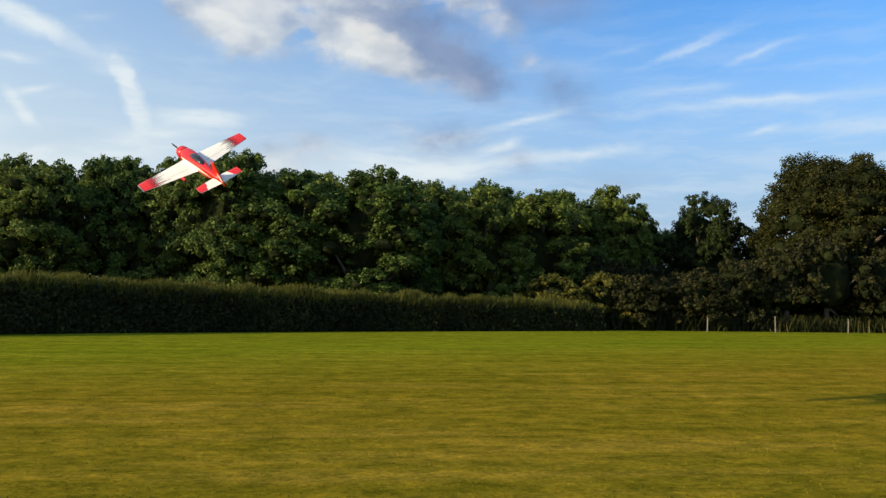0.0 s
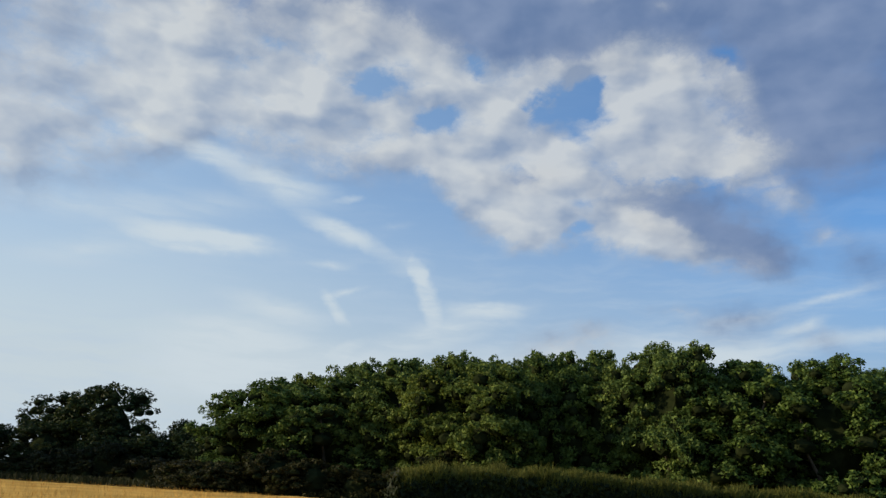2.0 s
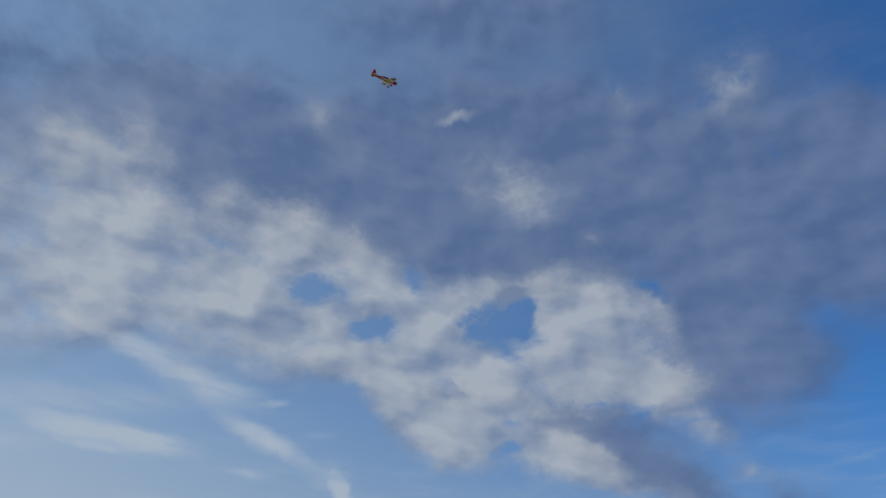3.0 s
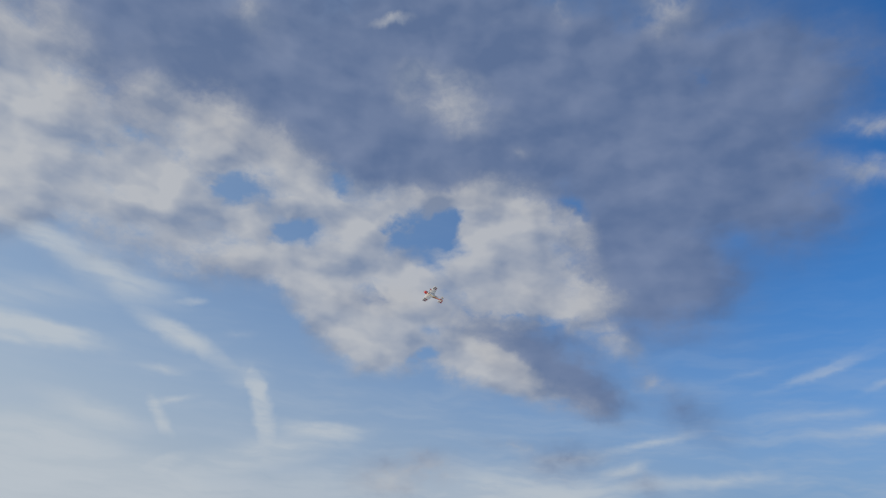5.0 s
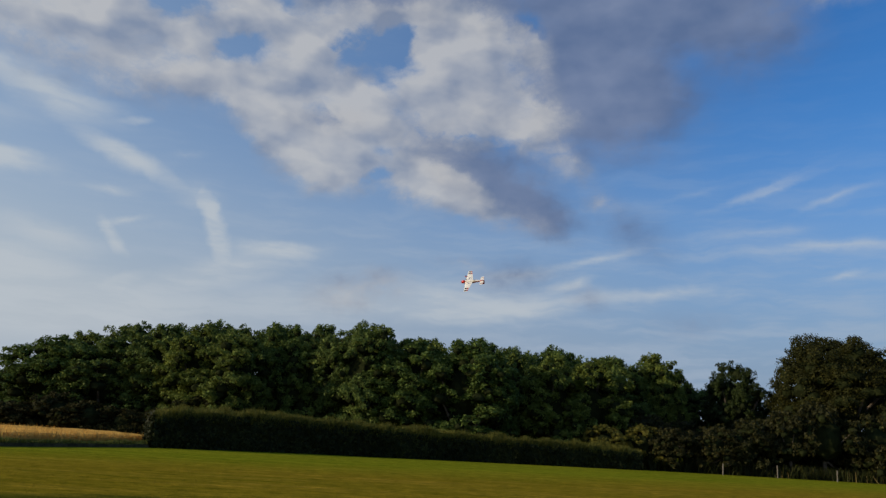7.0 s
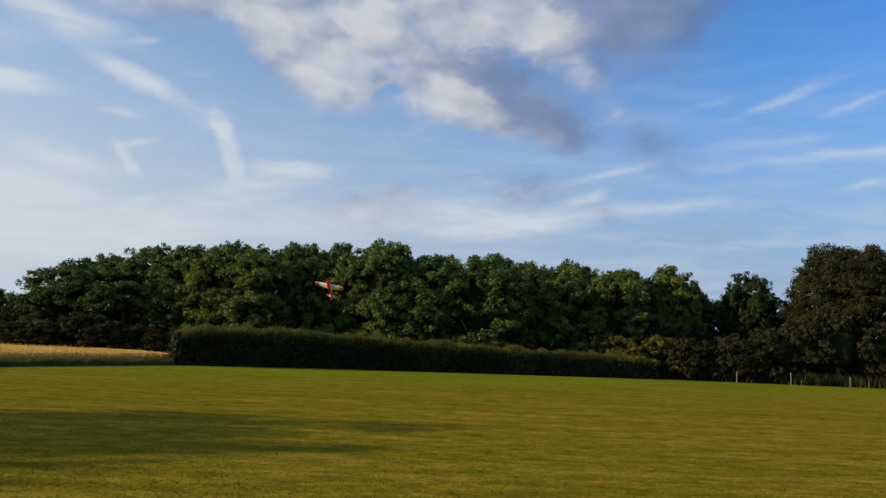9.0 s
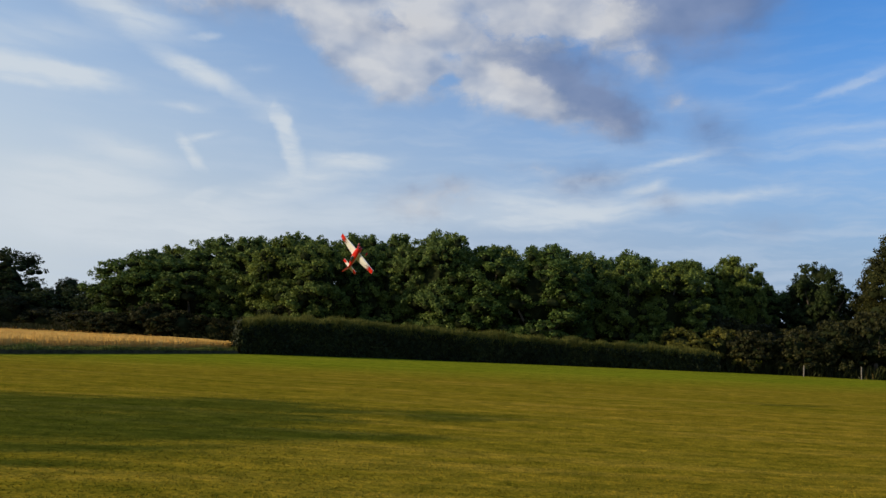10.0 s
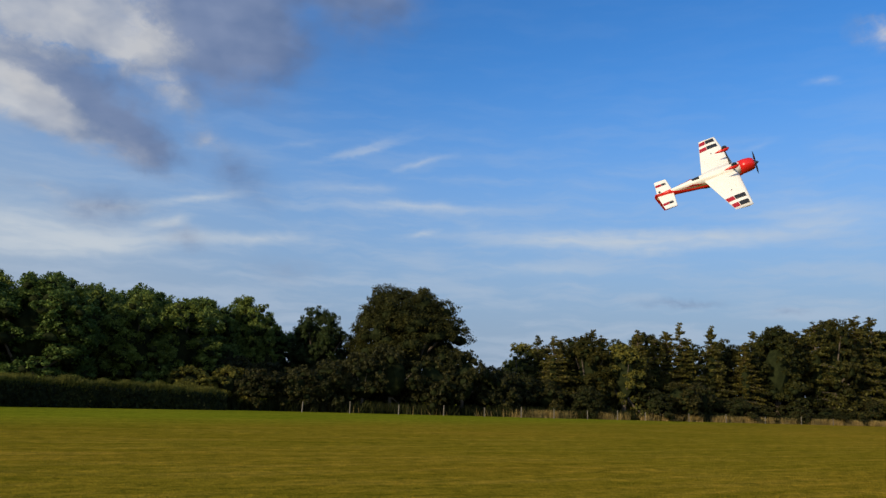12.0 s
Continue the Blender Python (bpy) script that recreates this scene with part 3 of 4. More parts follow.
def along(poly, u):
    """The point at the fraction u of a polyline, and its direction."""
    p = [np.array(q, float) for q in poly]
    seg = [np.linalg.norm(b - a) for a, b in zip(p, p[1:])]
    d = u * sum(seg)
    for a, b, l in zip(p, p[1:], seg):
        if d <= l or b is p[-1]:
            return a + (b - a) * d / l, (b - a) / l
        d -= l


def wheat_field():
    """Standing crop: a dense body with an uneven top, and stalks over its top and along its edge."""
    rng = np.random.default_rng(11)
    ob = empty("wheat_field", Matrix(), "strip of ripe golden wheat beyond the lawn", "wheat", kind="stuff")
    nu, nw, h = 90, 40, 0.58
    V = []
    for i in range(nu):
        (x, y), d = along(EDGE, i / (nu - 1))
        out = np.array((-d[1], d[0]))
        for j in range(nw):
            w = 1.5 + 75 * (j / (nw - 1)) ** 1.6
            q = np.array((x, y)) + out * w + d * 30 * (j / (nw - 1))
            V.append((q[0], q[1], h * (0.2 if j == 0 else 1.0) + 0.05 * noise.noise((q[0] * 0.6, q[1] * 0.6, 0))))
    F = [(i * nw + j, (i + 1) * nw + j, (i + 1) * nw + j + 1, i * nw + j + 1) for i in range(nu - 1) for j in range(nw - 1)]
    child("crop_body", raw_mesh("crop_body", V, F, [WHEAT]), ob)
    n = 52000
    u, w = rng.uniform(0.25, 1, n), 1.3 + 26 * rng.uniform(0, 1, n) ** 2.2
    P = []
    for uu, ww in zip(u, w):
        (x, y), d = along(EDGE, uu)
        P.append((x - d[1] * ww + d[0] * ww * 0.4, y + d[0] * ww + d[1] * ww * 0.4, 0.0))
    v, f = strip_blades(rng, np.array(P), 0.64, 0.012, 0.1)
    child("stalks", raw_mesh("stalks", v, f, [WHEAT]), ob)
    return ob


wheat_field()


def verge():
    """Rough grass on a low bank between the lawn and the wheat."""
    rng = np.random.default_rng(12)
    ob = empty("verge", Matrix(), "low bank of rough green grass along the edge of the wheat", "grass", kind="stuff")
    V, n = [], 140
    for i in range(n):
        (x, y), d = along(EDGE, i / (n - 1))
        wob = 0.12 * noise.noise((x * 0.8, y * 0.8, 5.0))
        for w, z in ((0.16, -0.05), (0.2, 0.14), (0.4, 0.18), (1.1, 0.16), (1.9, 0.02)):
            V.append((x - d[1] * (w + wob), y + d[0] * (w + wob), z * (1 + 2 * wob)))
    F = [(i * 5 + j, (i + 1) * 5 + j, (i + 1) * 5 + j + 1, i * 5 + j + 1) for i in range(n - 1) for j in range(4)]
    child("bank", raw_mesh("verge_bank", V, F, [EARTH]), ob, "bare dark soil of the bank")
    n = 24000
    u, w = rng.uniform(0.2, 1.0, n), rng.uniform(0.26, 1.6, n)
    P = []
    for uu, ww in zip(u, w):
        (x, y), d = along(EDGE, uu)
        P.append((x - d[1] * ww, y + d[0] * ww, 0.14))
    clump = np.array([0.6 + 0.9 * max(0, noise.noise((p[0] * 0.9, p[1] * 0.9, 3.0))) for p in P])
    v, f = strip_blades(rng, np.array(P), 0.24, 0.02, 0.3)
    v = v.reshape(-1, 4, 3)
    v[:, 2:, 2] = 0.14 + (v[:, 2:, 2] - 0.14) * clump[:, None]
    child("blades", raw_mesh("verge_grass", v.reshape(-1, 3), f, [GRASS]), ob)


verge()

# ---- the hedge ----
HEDGE_LINE = [(-13.5, 46.4), (-6.4, 50.8), (5.0, 55.0), (18.6, 58.6)]


def hedge_top(u):
    return np.interp(u, [0, 0.03, 0.1, 0.2, 0.35, 0.55, 0.75, 0.9, 1.0], [1.6, 1.85, 1.95, 2.0, 1.75, 1.55, 1.35, 1.3, 1.1])


def hedge():
    rng = np.random.default_rng(21)
    ob = empty("hedge", Matrix(), "long clipped field hedge with ragged shoots on its top", "hedge")
    V, n = [], 120
    for i in range(n):
        (x, y), d = along(HEDGE_LINE, i / (n - 1))
        out, h = np.array((-d[1], d[0])), hedge_top(i / (n - 1)) - 0.15
        for w, z in ((0.15, -0.1), (0.08, h * 0.5), (0.2, h * 0.92), (0.5, h), (1.3, h), (1.6, h * 0.9), (1.7, -0.1)):
            q = np.array((x, y)) + out * (w + 0.06 * rng.normal())
            V.append((q[0], q[1], z + 0.06 * rng.normal()))
    F = [(i * 7 + j, (i + 1) * 7 + j, (i + 1) * 7 + j + 1, i * 7 + j + 1) for i in range(n - 1) for j in range(6)]
    F += [tuple(range(7)), tuple(range((n - 1) * 7, n * 7))]
    # solid filling behind the leaves, coloured as inner shade
    child("core", raw_mesh("hedge_core", V, F, [SHADE_CORE]), ob)
    P, N = [], []
    for k in range(34000):
        u = rng.uniform(-0.004, 1.004)
        (x, y), d = along(HEDGE_LINE, min(max(u, 0), 1))
        out, h = np.array((-d[1], d[0])), hedge_top(u)
        h *= 1 + 0.07 * noise.noise((x * 0.8, y * 0.8, 1.0))
        s = rng.uniform(0, 1)
        if s < 0.52:
            z = rng.uniform(0.02, h)
            w, nn = rng.normal(0.0, 0.08) + 0.1 * noise.noise((x * 1.5, z * 2, 0)), (-out[0], -out[1], 0.25)
        elif s < 0.9:
            w, z, nn = rng.uniform(0, 1.7), h + abs(rng.normal(0, 0.08)) - 0.08, (0, 0, 1)
        else:
            w, z, nn, u = rng.uniform(0, 1.7), rng.uniform(0.02, h), (-d[0], -d[1], 0.2), 0
            (x, y), _ = along(HEDGE_LINE, 0)
            x, y = x - d[0] * 0.1 * abs(rng.normal()), y - d[1] * 0.1 * abs(rng.normal())
        P.append((x + out[0] * w, y + out[1] * w, z))
        N.append(nn)
    v, f = leaves(rng, np.array(P), np.array(N), 0.11, 0.6)
    # leaves with the shade of the face in their colour
    child("foliage", raw_mesh("hedge_foliage", v, f, [SHADED_HEDGE]), ob)
    P = []
    for k in range(40000):
        u = rng.uniform(0, 1)
        (x, y), d = along(HEDGE_LINE, u)
        w = rng.uniform(-0.05, 1.5)
        P.append((x - d[1] * w, y + d[0] * w, hedge_top(u) - 0.1 - (0.3 * rng.uniform(0, 1) ** 2 if w < 0.2 else 0.0)))
    P = np.array(P)
    v, f = strip_blades(rng, P, 0.62, 0.02, 0.25)
    v = v.reshape(-1, 4, 3)
    tall = np.array([0.75 + 0.7 * noise.noise((p[0] * 1.3, p[1] * 1.3, 9.0)) for p in P])
    v[:, 2:, 2] = P[:, None, 2] + (v[:, 2:, 2] - P[:, None, 2]) * tall[:, None]
    # shoots along the top, sunlight painted into their lighter olive
    child("fringe", raw_mesh("hedge_fringe", v.reshape(-1, 3), f, [SUNLIT_SHOOTS]), ob)
    return ob


hedge()

# ---- the woods ----
def spot(x, y, scale, turn, tall=1.0, z=0.0):
    return Matrix.Translation((x, y, z)) @ Matrix.Rotation(turn, 4, "Z") @ Matrix.Diagonal((scale, scale, scale * tall, 1))


def stand(models, places, seed, group):
    """Sets trees of the given models at places (x, y, height, radius); the models themselves take the first places."""
    rng = random.Random(seed)
    free = list(models)
    for x, y, h, r in places:
        k = rng.randrange(len(models))
        ob, mh, mr = models[k]
        m = Matrix.Translation((x, y, 0)) @ Matrix.Rotation(rng.uniform(0, 6.28), 4, "Z") @ Matrix.Diagonal((r / mr, r / mr, h / mh, 1))
        if models[k] in free:
            free.remove(models[k])
            ob.matrix_basis = m
        else:
            t = copy_thing(ob, Matrix())
            t.matrix_basis = m
            ob = t
        tagged(ob, group=group)
    for ob, _, _ in free:
        for o in (*ob.children_recursive, ob):
            bpy.data.objects.remove(o)


def wood_height(x, y):
    """Height of the wood's top over the ground as it was seen from the lawn."""
    az = math.degrees(math.atan2(x, y))
    el = np.interp(az, [-27, -25.8, -23.5, -20, -13.8, -7.7, -1.9, 1.5, 4.4, 6.5, 9.4, 11.5, 13.5, 15.5, 17.7, 20.4, 21.6],
                   [2.4, 3.7, 4.9, 5.8, 6.65, 6.95, 7.5, 6.95, 7.1, 6.55, 6.85, 6.5, 6.1, 6.6, 7.2, 7.2, 5.9])
    return 1.65 + math.hypot(x, y) * math.tan(radians(el))


def main_wood():
    lab = "broadleaved woodland tree in full green leaf"
    models = [(broadleaf("woodland_tree", s, 9.5, 4.2, 0.1, OAK, lab, lobes=112 + s, sprays=44000, size=0.108), 9.5, 4.2) for s in (1, 2, 3, 4, 5)]
    rng = random.Random(5)
    places = []
    x = -27.2
    while x < 22.5:
        y = 63.0 + rng.uniform(-2.0, 2.0) + 0.5 * max(0, x - 7)
        r = rng.uniform(3.6, 4.9)
        places.append((x, y, wood_height(x, y) * rng.uniform(0.92, 1.03), r))
        x += r * rng.uniform(0.72, 0.95)
    x = -26.5
    while x < 22:
        y = 68 + rng.uniform(-1.0, 1.0) + 0.5 * max(0, x - 7)
        places.append((x, y, wood_height(x, y) * rng.uniform(0.97, 1.05), rng.uniform(3.6, 4.6)))
        x += rng.uniform(3.6, 4.6)
    places += [(24.4, 72.0, 10.4, 3.5), (24.8, 75.5, 10.2, 3.2), (29.3, 77.5, 8.3, 3.6), (34.6, 77.5, 8.8, 3.4)]
    stand(models, places, 3, "trees of the wood")


main_wood()


def left_wood():
    """Trees behind the wheat; their dark leaf colour carries the backlit shade."""
    lab = "oak at the end of the wheat field, backlit shade in its dark leaf colour"
    models = [(broadleaf("dark_oak", s, 7.0, 3.2, 0.5, DARK_SHADED_OAK, lab, sprays=9000), 7.0, 3.2) for s in (31, 32, 33)]
    rng = random.Random(8)
    places = [(-43.0, 70.0, 7.9, 4.4), (-48.0, 71.5, 7.4, 4.2), (-39.0, 74.0, 5.6, 2.8), (-34.5, 69.0, 4.8, 3.4), (-37.5, 67.5, 4.2, 3.0), (-31.5, 66.5, 5.0, 3.2), (-40.5, 67.5, 4.6, 3.0), (-45.5, 67.0, 4.6, 3.0), (-51.0, 67.0, 4.8, 3.2)]
    # added row out of view, set forward to shade the wood's left end
    x = -56.0
    while x > -95:
        places.append((x, 61 + rng.uniform(-2, 2) + 0.3 * (x + 54), rng.uniform(7.5, 9.0), rng.uniform(3.4, 4.4)))
        x -= rng.uniform(3.8, 5)
    stand(models, places, 4, "dark trees behind the wheat")


left_wood()


def right_side():
    big = broadleaf("spreading_tree", 41, 12.9, 6.7, 0.8, BROWN_OAK, "large spreading olive-green tree behind the fence", lobes=150, sprays=70000)
    big.matrix_basis = spot(38.7, 66.5, 1.0, 0.4, 0.96)
    dk = broadleaf("round_oak", 42, 10.1, 4.0, 0.3, DARK_SHADED_OAK, "dark round-headed oak between lighter trees", lobes=90, sprays=30000)
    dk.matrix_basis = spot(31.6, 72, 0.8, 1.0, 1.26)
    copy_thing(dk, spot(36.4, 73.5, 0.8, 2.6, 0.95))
    lt = broadleaf("pale_tree", 43, 8.6, 3.2, 0.3, GOLD, "pale yellow-green tree in evening light", sprays=9000)
    lt.matrix_basis = spot(58.2, 72.5, 0.98, 2.0)
    copy_thing(lt, spot(59.0, 74.5, 0.8, 4.1))
    copy_thing(lt, spot(63.4, 61.5, 0.88, 1.2, 1.12))
    lab = "grey-brown thorn bush along the fence"
    models = [(broadleaf("thorn_bush", s, 4.5, 2.9, 0.0, THORN, lab, "bush", lobes=46, sprays=7000, size=0.115), 4.5, 2.9) for s in (51, 52, 53)]
    rng = random.Random(9)
    places = [(21.5, 60.6, 3.3, 2.2), (25.0, 60.9, 3.7, 2.4), (28.0, 61.5, 4.6, 2.8), (31.5, 61.5, 5.2, 2.9), (34.5, 61.8, 6.2, 3.4), (38.5, 61.4, 5.6, 3.2),
              (42.0, 61.6, 6.4, 3.5), (46.0, 62.0, 5.0, 3.0), (49.5, 62.6, 4.4, 2.8), (52.5, 62.0, 4.0, 2.6), (57.0, 60.8, 3.4, 2.4)]
    x = 16.0
    while x < 64:                      # a second, darker row closes the view under the trees
        places.append((x, 66.5 + rng.uniform(-1, 1), rng.uniform(3.6, 5.2), rng.uniform(2.6, 3.4)))
        x += rng.uniform(2.6, 3.6)
    while x < 150:
        places.append((x, 60.8 + rng.uniform(-0.5, 0.8), rng.uniform(2.2, 4.6), rng.uniform(1.9, 3.0)))
        x += rng.uniform(4.0, 7.0)
    x = -12.0
    while x > -30:
        places.append((x, 59.6 + rng.uniform(-0.5, 0.5), rng.uniform(2.2, 3.6), rng.uniform(2.0, 2.8)))
        x -= rng.uniform(2.2, 3.0)
    while x > -92:
        places.append((x, 64.5 + rng.uniform(-1, 1) + 0.1 * min(0, x + 54), rng.uniform(2.2, 3.4), rng.uniform(2.4, 3.2)))
        x -= rng.uniform(2.8, 3.6)
    stand(models, places, 6, "bushes along the fence")
    gold = [(broadleaf("yellow_bush", s, 3.4, 1.9, 0.0, GOLD, "small bush with yellowing leaves by the hedge", "bush", lobes=34, sprays=4600, size=0.1), 3.4, 1.9) for s in (61, 62)]
    stand(gold, [(16.5, 60.9, 3.3, 2.1), (19.5, 61.0, 3.5, 2.0)], 7, "yellow bushes")
    lab = "dense dark pine at the edge of the plantation"
    pines = [(conifer("pine", s, 10.0, 3.0, NEEDLES, lab, 0.08), 10.0, 3.0) for s in (71, 72, 73, 74)]
    scrub = [(broadleaf("plantation_tree", s, 10.0, 3.4, 0.1, BROWN_OAK, "tall narrow olive-green tree in the plantation", lobes=80, sprays=14000, size=0.13), 10.0, 3.4) for s in (76, 77)]
    firs, trees = [], []
    x = 55.0
    while x < 150:
        y = 64 + rng.uniform(-1.2, 1.8)
        az = math.degrees(math.atan2(x, y))
        el = np.interp(az, [38.8, 41.1, 42.5, 43.7, 46.8, 49.6, 51.9, 53.7, 55.3, 57.6, 58.6, 60.3, 62.2], [4.3, 4.9, 4.4, 5.0, 5.1, 5.3, 5.2, 4.7, 5.7, 5.1, 6.0, 6.2, 5.9])
        h = 1.65 + math.hypot(x, y) * math.tan(radians(el))
        (firs if rng.random() < (0.75 if x < 85 else 0.4) else trees).append((x, y, h * rng.uniform(0.9, 1.04), rng.uniform(2.6, 3.8) * h / 10))
        (firs if rng.random() < 0.5 else trees).append((x + 1.5, y + 4.5, h * rng.uniform(0.88, 1.02), rng.uniform(2.6, 3.6) * h / 10))
        x += rng.uniform(2.6, 4.4) * h / 10
    firs += [(76.0, 64.5, 11.8, 2.3), (82.0, 64.5, 11.9, 2.1), (66.6, 62.5, 10.0, 2.4), (60.6, 63.5, 9.5, 2.3)]
    stand(pines, firs, 10, "pines of the plantation")
    stand(scrub, trees, 12, "broadleaved trees of the plantation")


right_side()


# ---- fence ----
def fence():
    rng = random.Random(14)
    ob = empty("fence", Matrix(), "old wire fence on weathered wooden posts", "fence")
    x = 24.8
    pts = []
    while x < 100:
        bm = bmesh.new()
        h = 0.88 + rng.uniform(-0.08, 0.1)
        bmesh.ops.create_cone(bm, cap_ends=True, segments=8, radius1=0.045, radius2=0.04, depth=h + 0.3)
        bmesh.ops.translate(bm, verts=bm.verts, vec=(0, 0, (h - 0.3) / 2))
        p = part("post", bm, POSTWOOD, ob)
        y = 58.6 + rng.uniform(-0.1, 0.1)
        p.matrix_basis = pose(x, y, 0, rng.uniform(-2, 2), rng.uniform(-2, 2), rng.uniform(0, 90))
        pts.append((x, y))
        x += rng.uniform(4.0, 4.7) if x < 60 else rng.uniform(6.0, 8.0)
    for z in (0.3, 0.55, 0.78):
        v, f = tube([(px, py - 0.07, z) for px, py in pts], [0.0025] * len(pts), 4)
        child("wire", raw_mesh("wire", v, f, [WIRE]), ob)


fence()


def straw():
    rng = np.random.default_rng(15)
    n = 30000
    P = np.stack([rng.uniform(24, 118, n), 58.9 + np.abs(rng.normal(0, 0.9, n)), np.zeros(n)], 1)
    keep = np.array([rng.uniform() < np.interp(p[0], [24, 44, 52, 118], [0.0, 0.03, 1, 1]) * (0.45 + 1.3 * noise.noise((p[0] * 0.4, p[1] * 0.6, 2.0))) for p in P])
    P = P[keep]
    v, f = strip_blades(rng, P, 0.68, 0.02, 0.2)
    tagged(new("tall_dry_grass", raw_mesh("tall_dry_grass", v, f, [DRYGRASS])), "tall straw-coloured grass along the fence", "grass", kind="stuff")


straw()


def weeds():
    """Dark weeds and brambles at the foot of the bushes and trees."""
    rng = np.random.default_rng(16)
    n = 34000
    x = np.concatenate([rng.uniform(17, 135, n), rng.uniform(-64, -11, n // 2)])
    y = np.concatenate([rng.uniform(59.6, 65, n), rng.uniform(58.2, 62, n // 2)])
    P = np.stack([x, y, np.zeros(len(x))], 1)
    v, f = strip_blades(rng, P, 0.9, 0.035, 0.35)
    tagged(new("undergrowth", raw_mesh("undergrowth", v, f, [SHADED_HEDGE])), "dark weeds and brambles under the trees", "undergrowth", kind="stuff")


weeds()


def shade_trees():
    """Trees west of the lawn, whose evening shadows lie across the grass."""
    lab = "field tree at the west side of the lawn"
    models = [(broadleaf("field_tree", s, 9.0, 3.0, 1.5, OAK, lab, sprays=8000), 9.0, 3.0) for s in (81, 82)]
    stand(models, [(-33.2, 7.4, 9.4, 3.4), (-33.0, 3.7, 9.2, 3.0), (-30.3, 1.6, 7.6, 1.3)], 11, "trees west of the lawn")


shade_trees()


# ---- the model aeroplane ----
def foil_z(u, thick):
    """Half thickness of the wing section at the chord fraction u from the nose."""
    return thick * (2.2 * math.sqrt(max(u, 0)) * (1 - u) * (1 - 0.25 * u) + 0.04 * (1 - u))


def panel(name, parent, mat, span0, span1, root, tip, sweep0, sweep1, thick, side, drop=0.0, label=""):
    """A wing or tail panel from y = span0 to span1: chords, leading-edge positions, section thickness."""
    ny, nu = 10, 12
    V, F = [], []
    for j in range(ny + 1):
        s = j / ny
        y = span0 + (span1 - span0) * s
        c, le = root + (tip - root) * s, sweep0 + (sweep1 - sweep0) * s
        rnd = 1.0 if j < ny else 0.35
        ring = []
        for k in range(nu + 1):
            u = (1 - math.cos(math.pi * k / nu)) / 2
            ring.append((le - c * u, side * y, drop + foil_z(u, thick * c * rnd)))
        for k in range(nu - 1, 0, -1):
            u = (1 - math.cos(math.pi * k / nu)) / 2
            ring.append((le - c * u, side * y, drop - 0.8 * foil_z(u, thick * c * rnd)))
        V += ring
    n = 2 * nu
    for j in range(ny):
        for k in range(n):
            F.append((j * n + k, j * n + (k + 1) % n, (j + 1) * n + (k + 1) % n, (j + 1) * n + k))
    F += [tuple(range(n)), tuple(reversed(range(ny * n, (ny + 1) * n)))]
    me = raw_mesh(name, V, F, [mat], smooth=True)
    return child(name, me, parent, label)


def skin(name, parent, mat, geo, outline, top, lift=0.0025, label=""):
    """A coloured film on a panel: outline in (span fraction, chord fraction) strips of (s, u0, u1)."""
    span0, span1, root, tip, sweep0, sweep1, thick, side, drop = geo
    V, F = [], []
    m = 6
    for s, u0, u1 in outline:
        y = span0 + (span1 - span0) * s
        c, le = root + (tip - root) * s, sweep0 + (sweep1 - sweep0) * s
        for k in range(m + 1):
            u = u0 + (u1 - u0) * k / m
            h = foil_z(u, thick * c)
            V.append((le - c * u, side * y, drop + (h + lift if top else -0.8 * h - lift)))
    for j in range(len(outline) - 1):
        for k in range(m):
            a = j * (m + 1) + k
            F.append((a, a + 1, a + m + 2, a + m + 1))
    return child(name, raw_mesh(name, V, F, [mat]), parent, label)


def body(name, parent, mat, stations, sides=20, label="", z0=0.0, power=2.4):
    """A rounded hull through stations (x, half width, bottom, top)."""
    V, F = [], []
    for x, w, lo, hi in stations:
        mid, h = (lo + hi) / 2, (hi - lo) / 2
        for k in range(sides):
            a = 2 * math.pi * k / sides
            ca, sa = math.cos(a), math.sin(a)
            V.append((x, w * math.copysign(abs(ca) ** (2 / power), ca), z0 + mid + h * math.copysign(abs(sa) ** (2 / power), sa)))
    for i in range(len(stations) - 1):
        for k in range(sides):
            F.append((i * sides + k, i * sides + (k + 1) % sides, (i + 1) * sides + (k + 1) % sides, (i + 1) * sides + k))
    F += [tuple(reversed(range(sides))), tuple(range((len(stations) - 1) * sides, len(stations) * sides))]
    return child(name, raw_mesh(name, V, F, [mat], smooth=True), parent, label)


def slab(name, parent, mat, outline, thick, label="", lift=0.0):
    """An upright plate in the plane y = lift from an outline of (x, z)."""
    n = len(outline)
    V = [(x, lift + thick / 2, z) for x, z in outline] + [(x, lift - thick / 2, z) for x, z in outline]
    F = [tuple(range(n)), tuple(reversed(range(n, 2 * n)))]
    F += [(k, k + n, (k + 1) % n + n, (k + 1) % n) for k in range(n)]
    return child(name, raw_mesh(name, V, F, [mat]), parent, label)


def film_material(name, c, rough=0.35):
    m, nt, b = material(name, rough)
    n = noise_tex(nt, 9.0, 4)
    nt.links.new(mix(nt, 0.25, c, ramp(nt, n, [(0.3, tuple(0.7 * k for k in c)), (0.7, c)])), b.inputs["Base Color"])
    return m


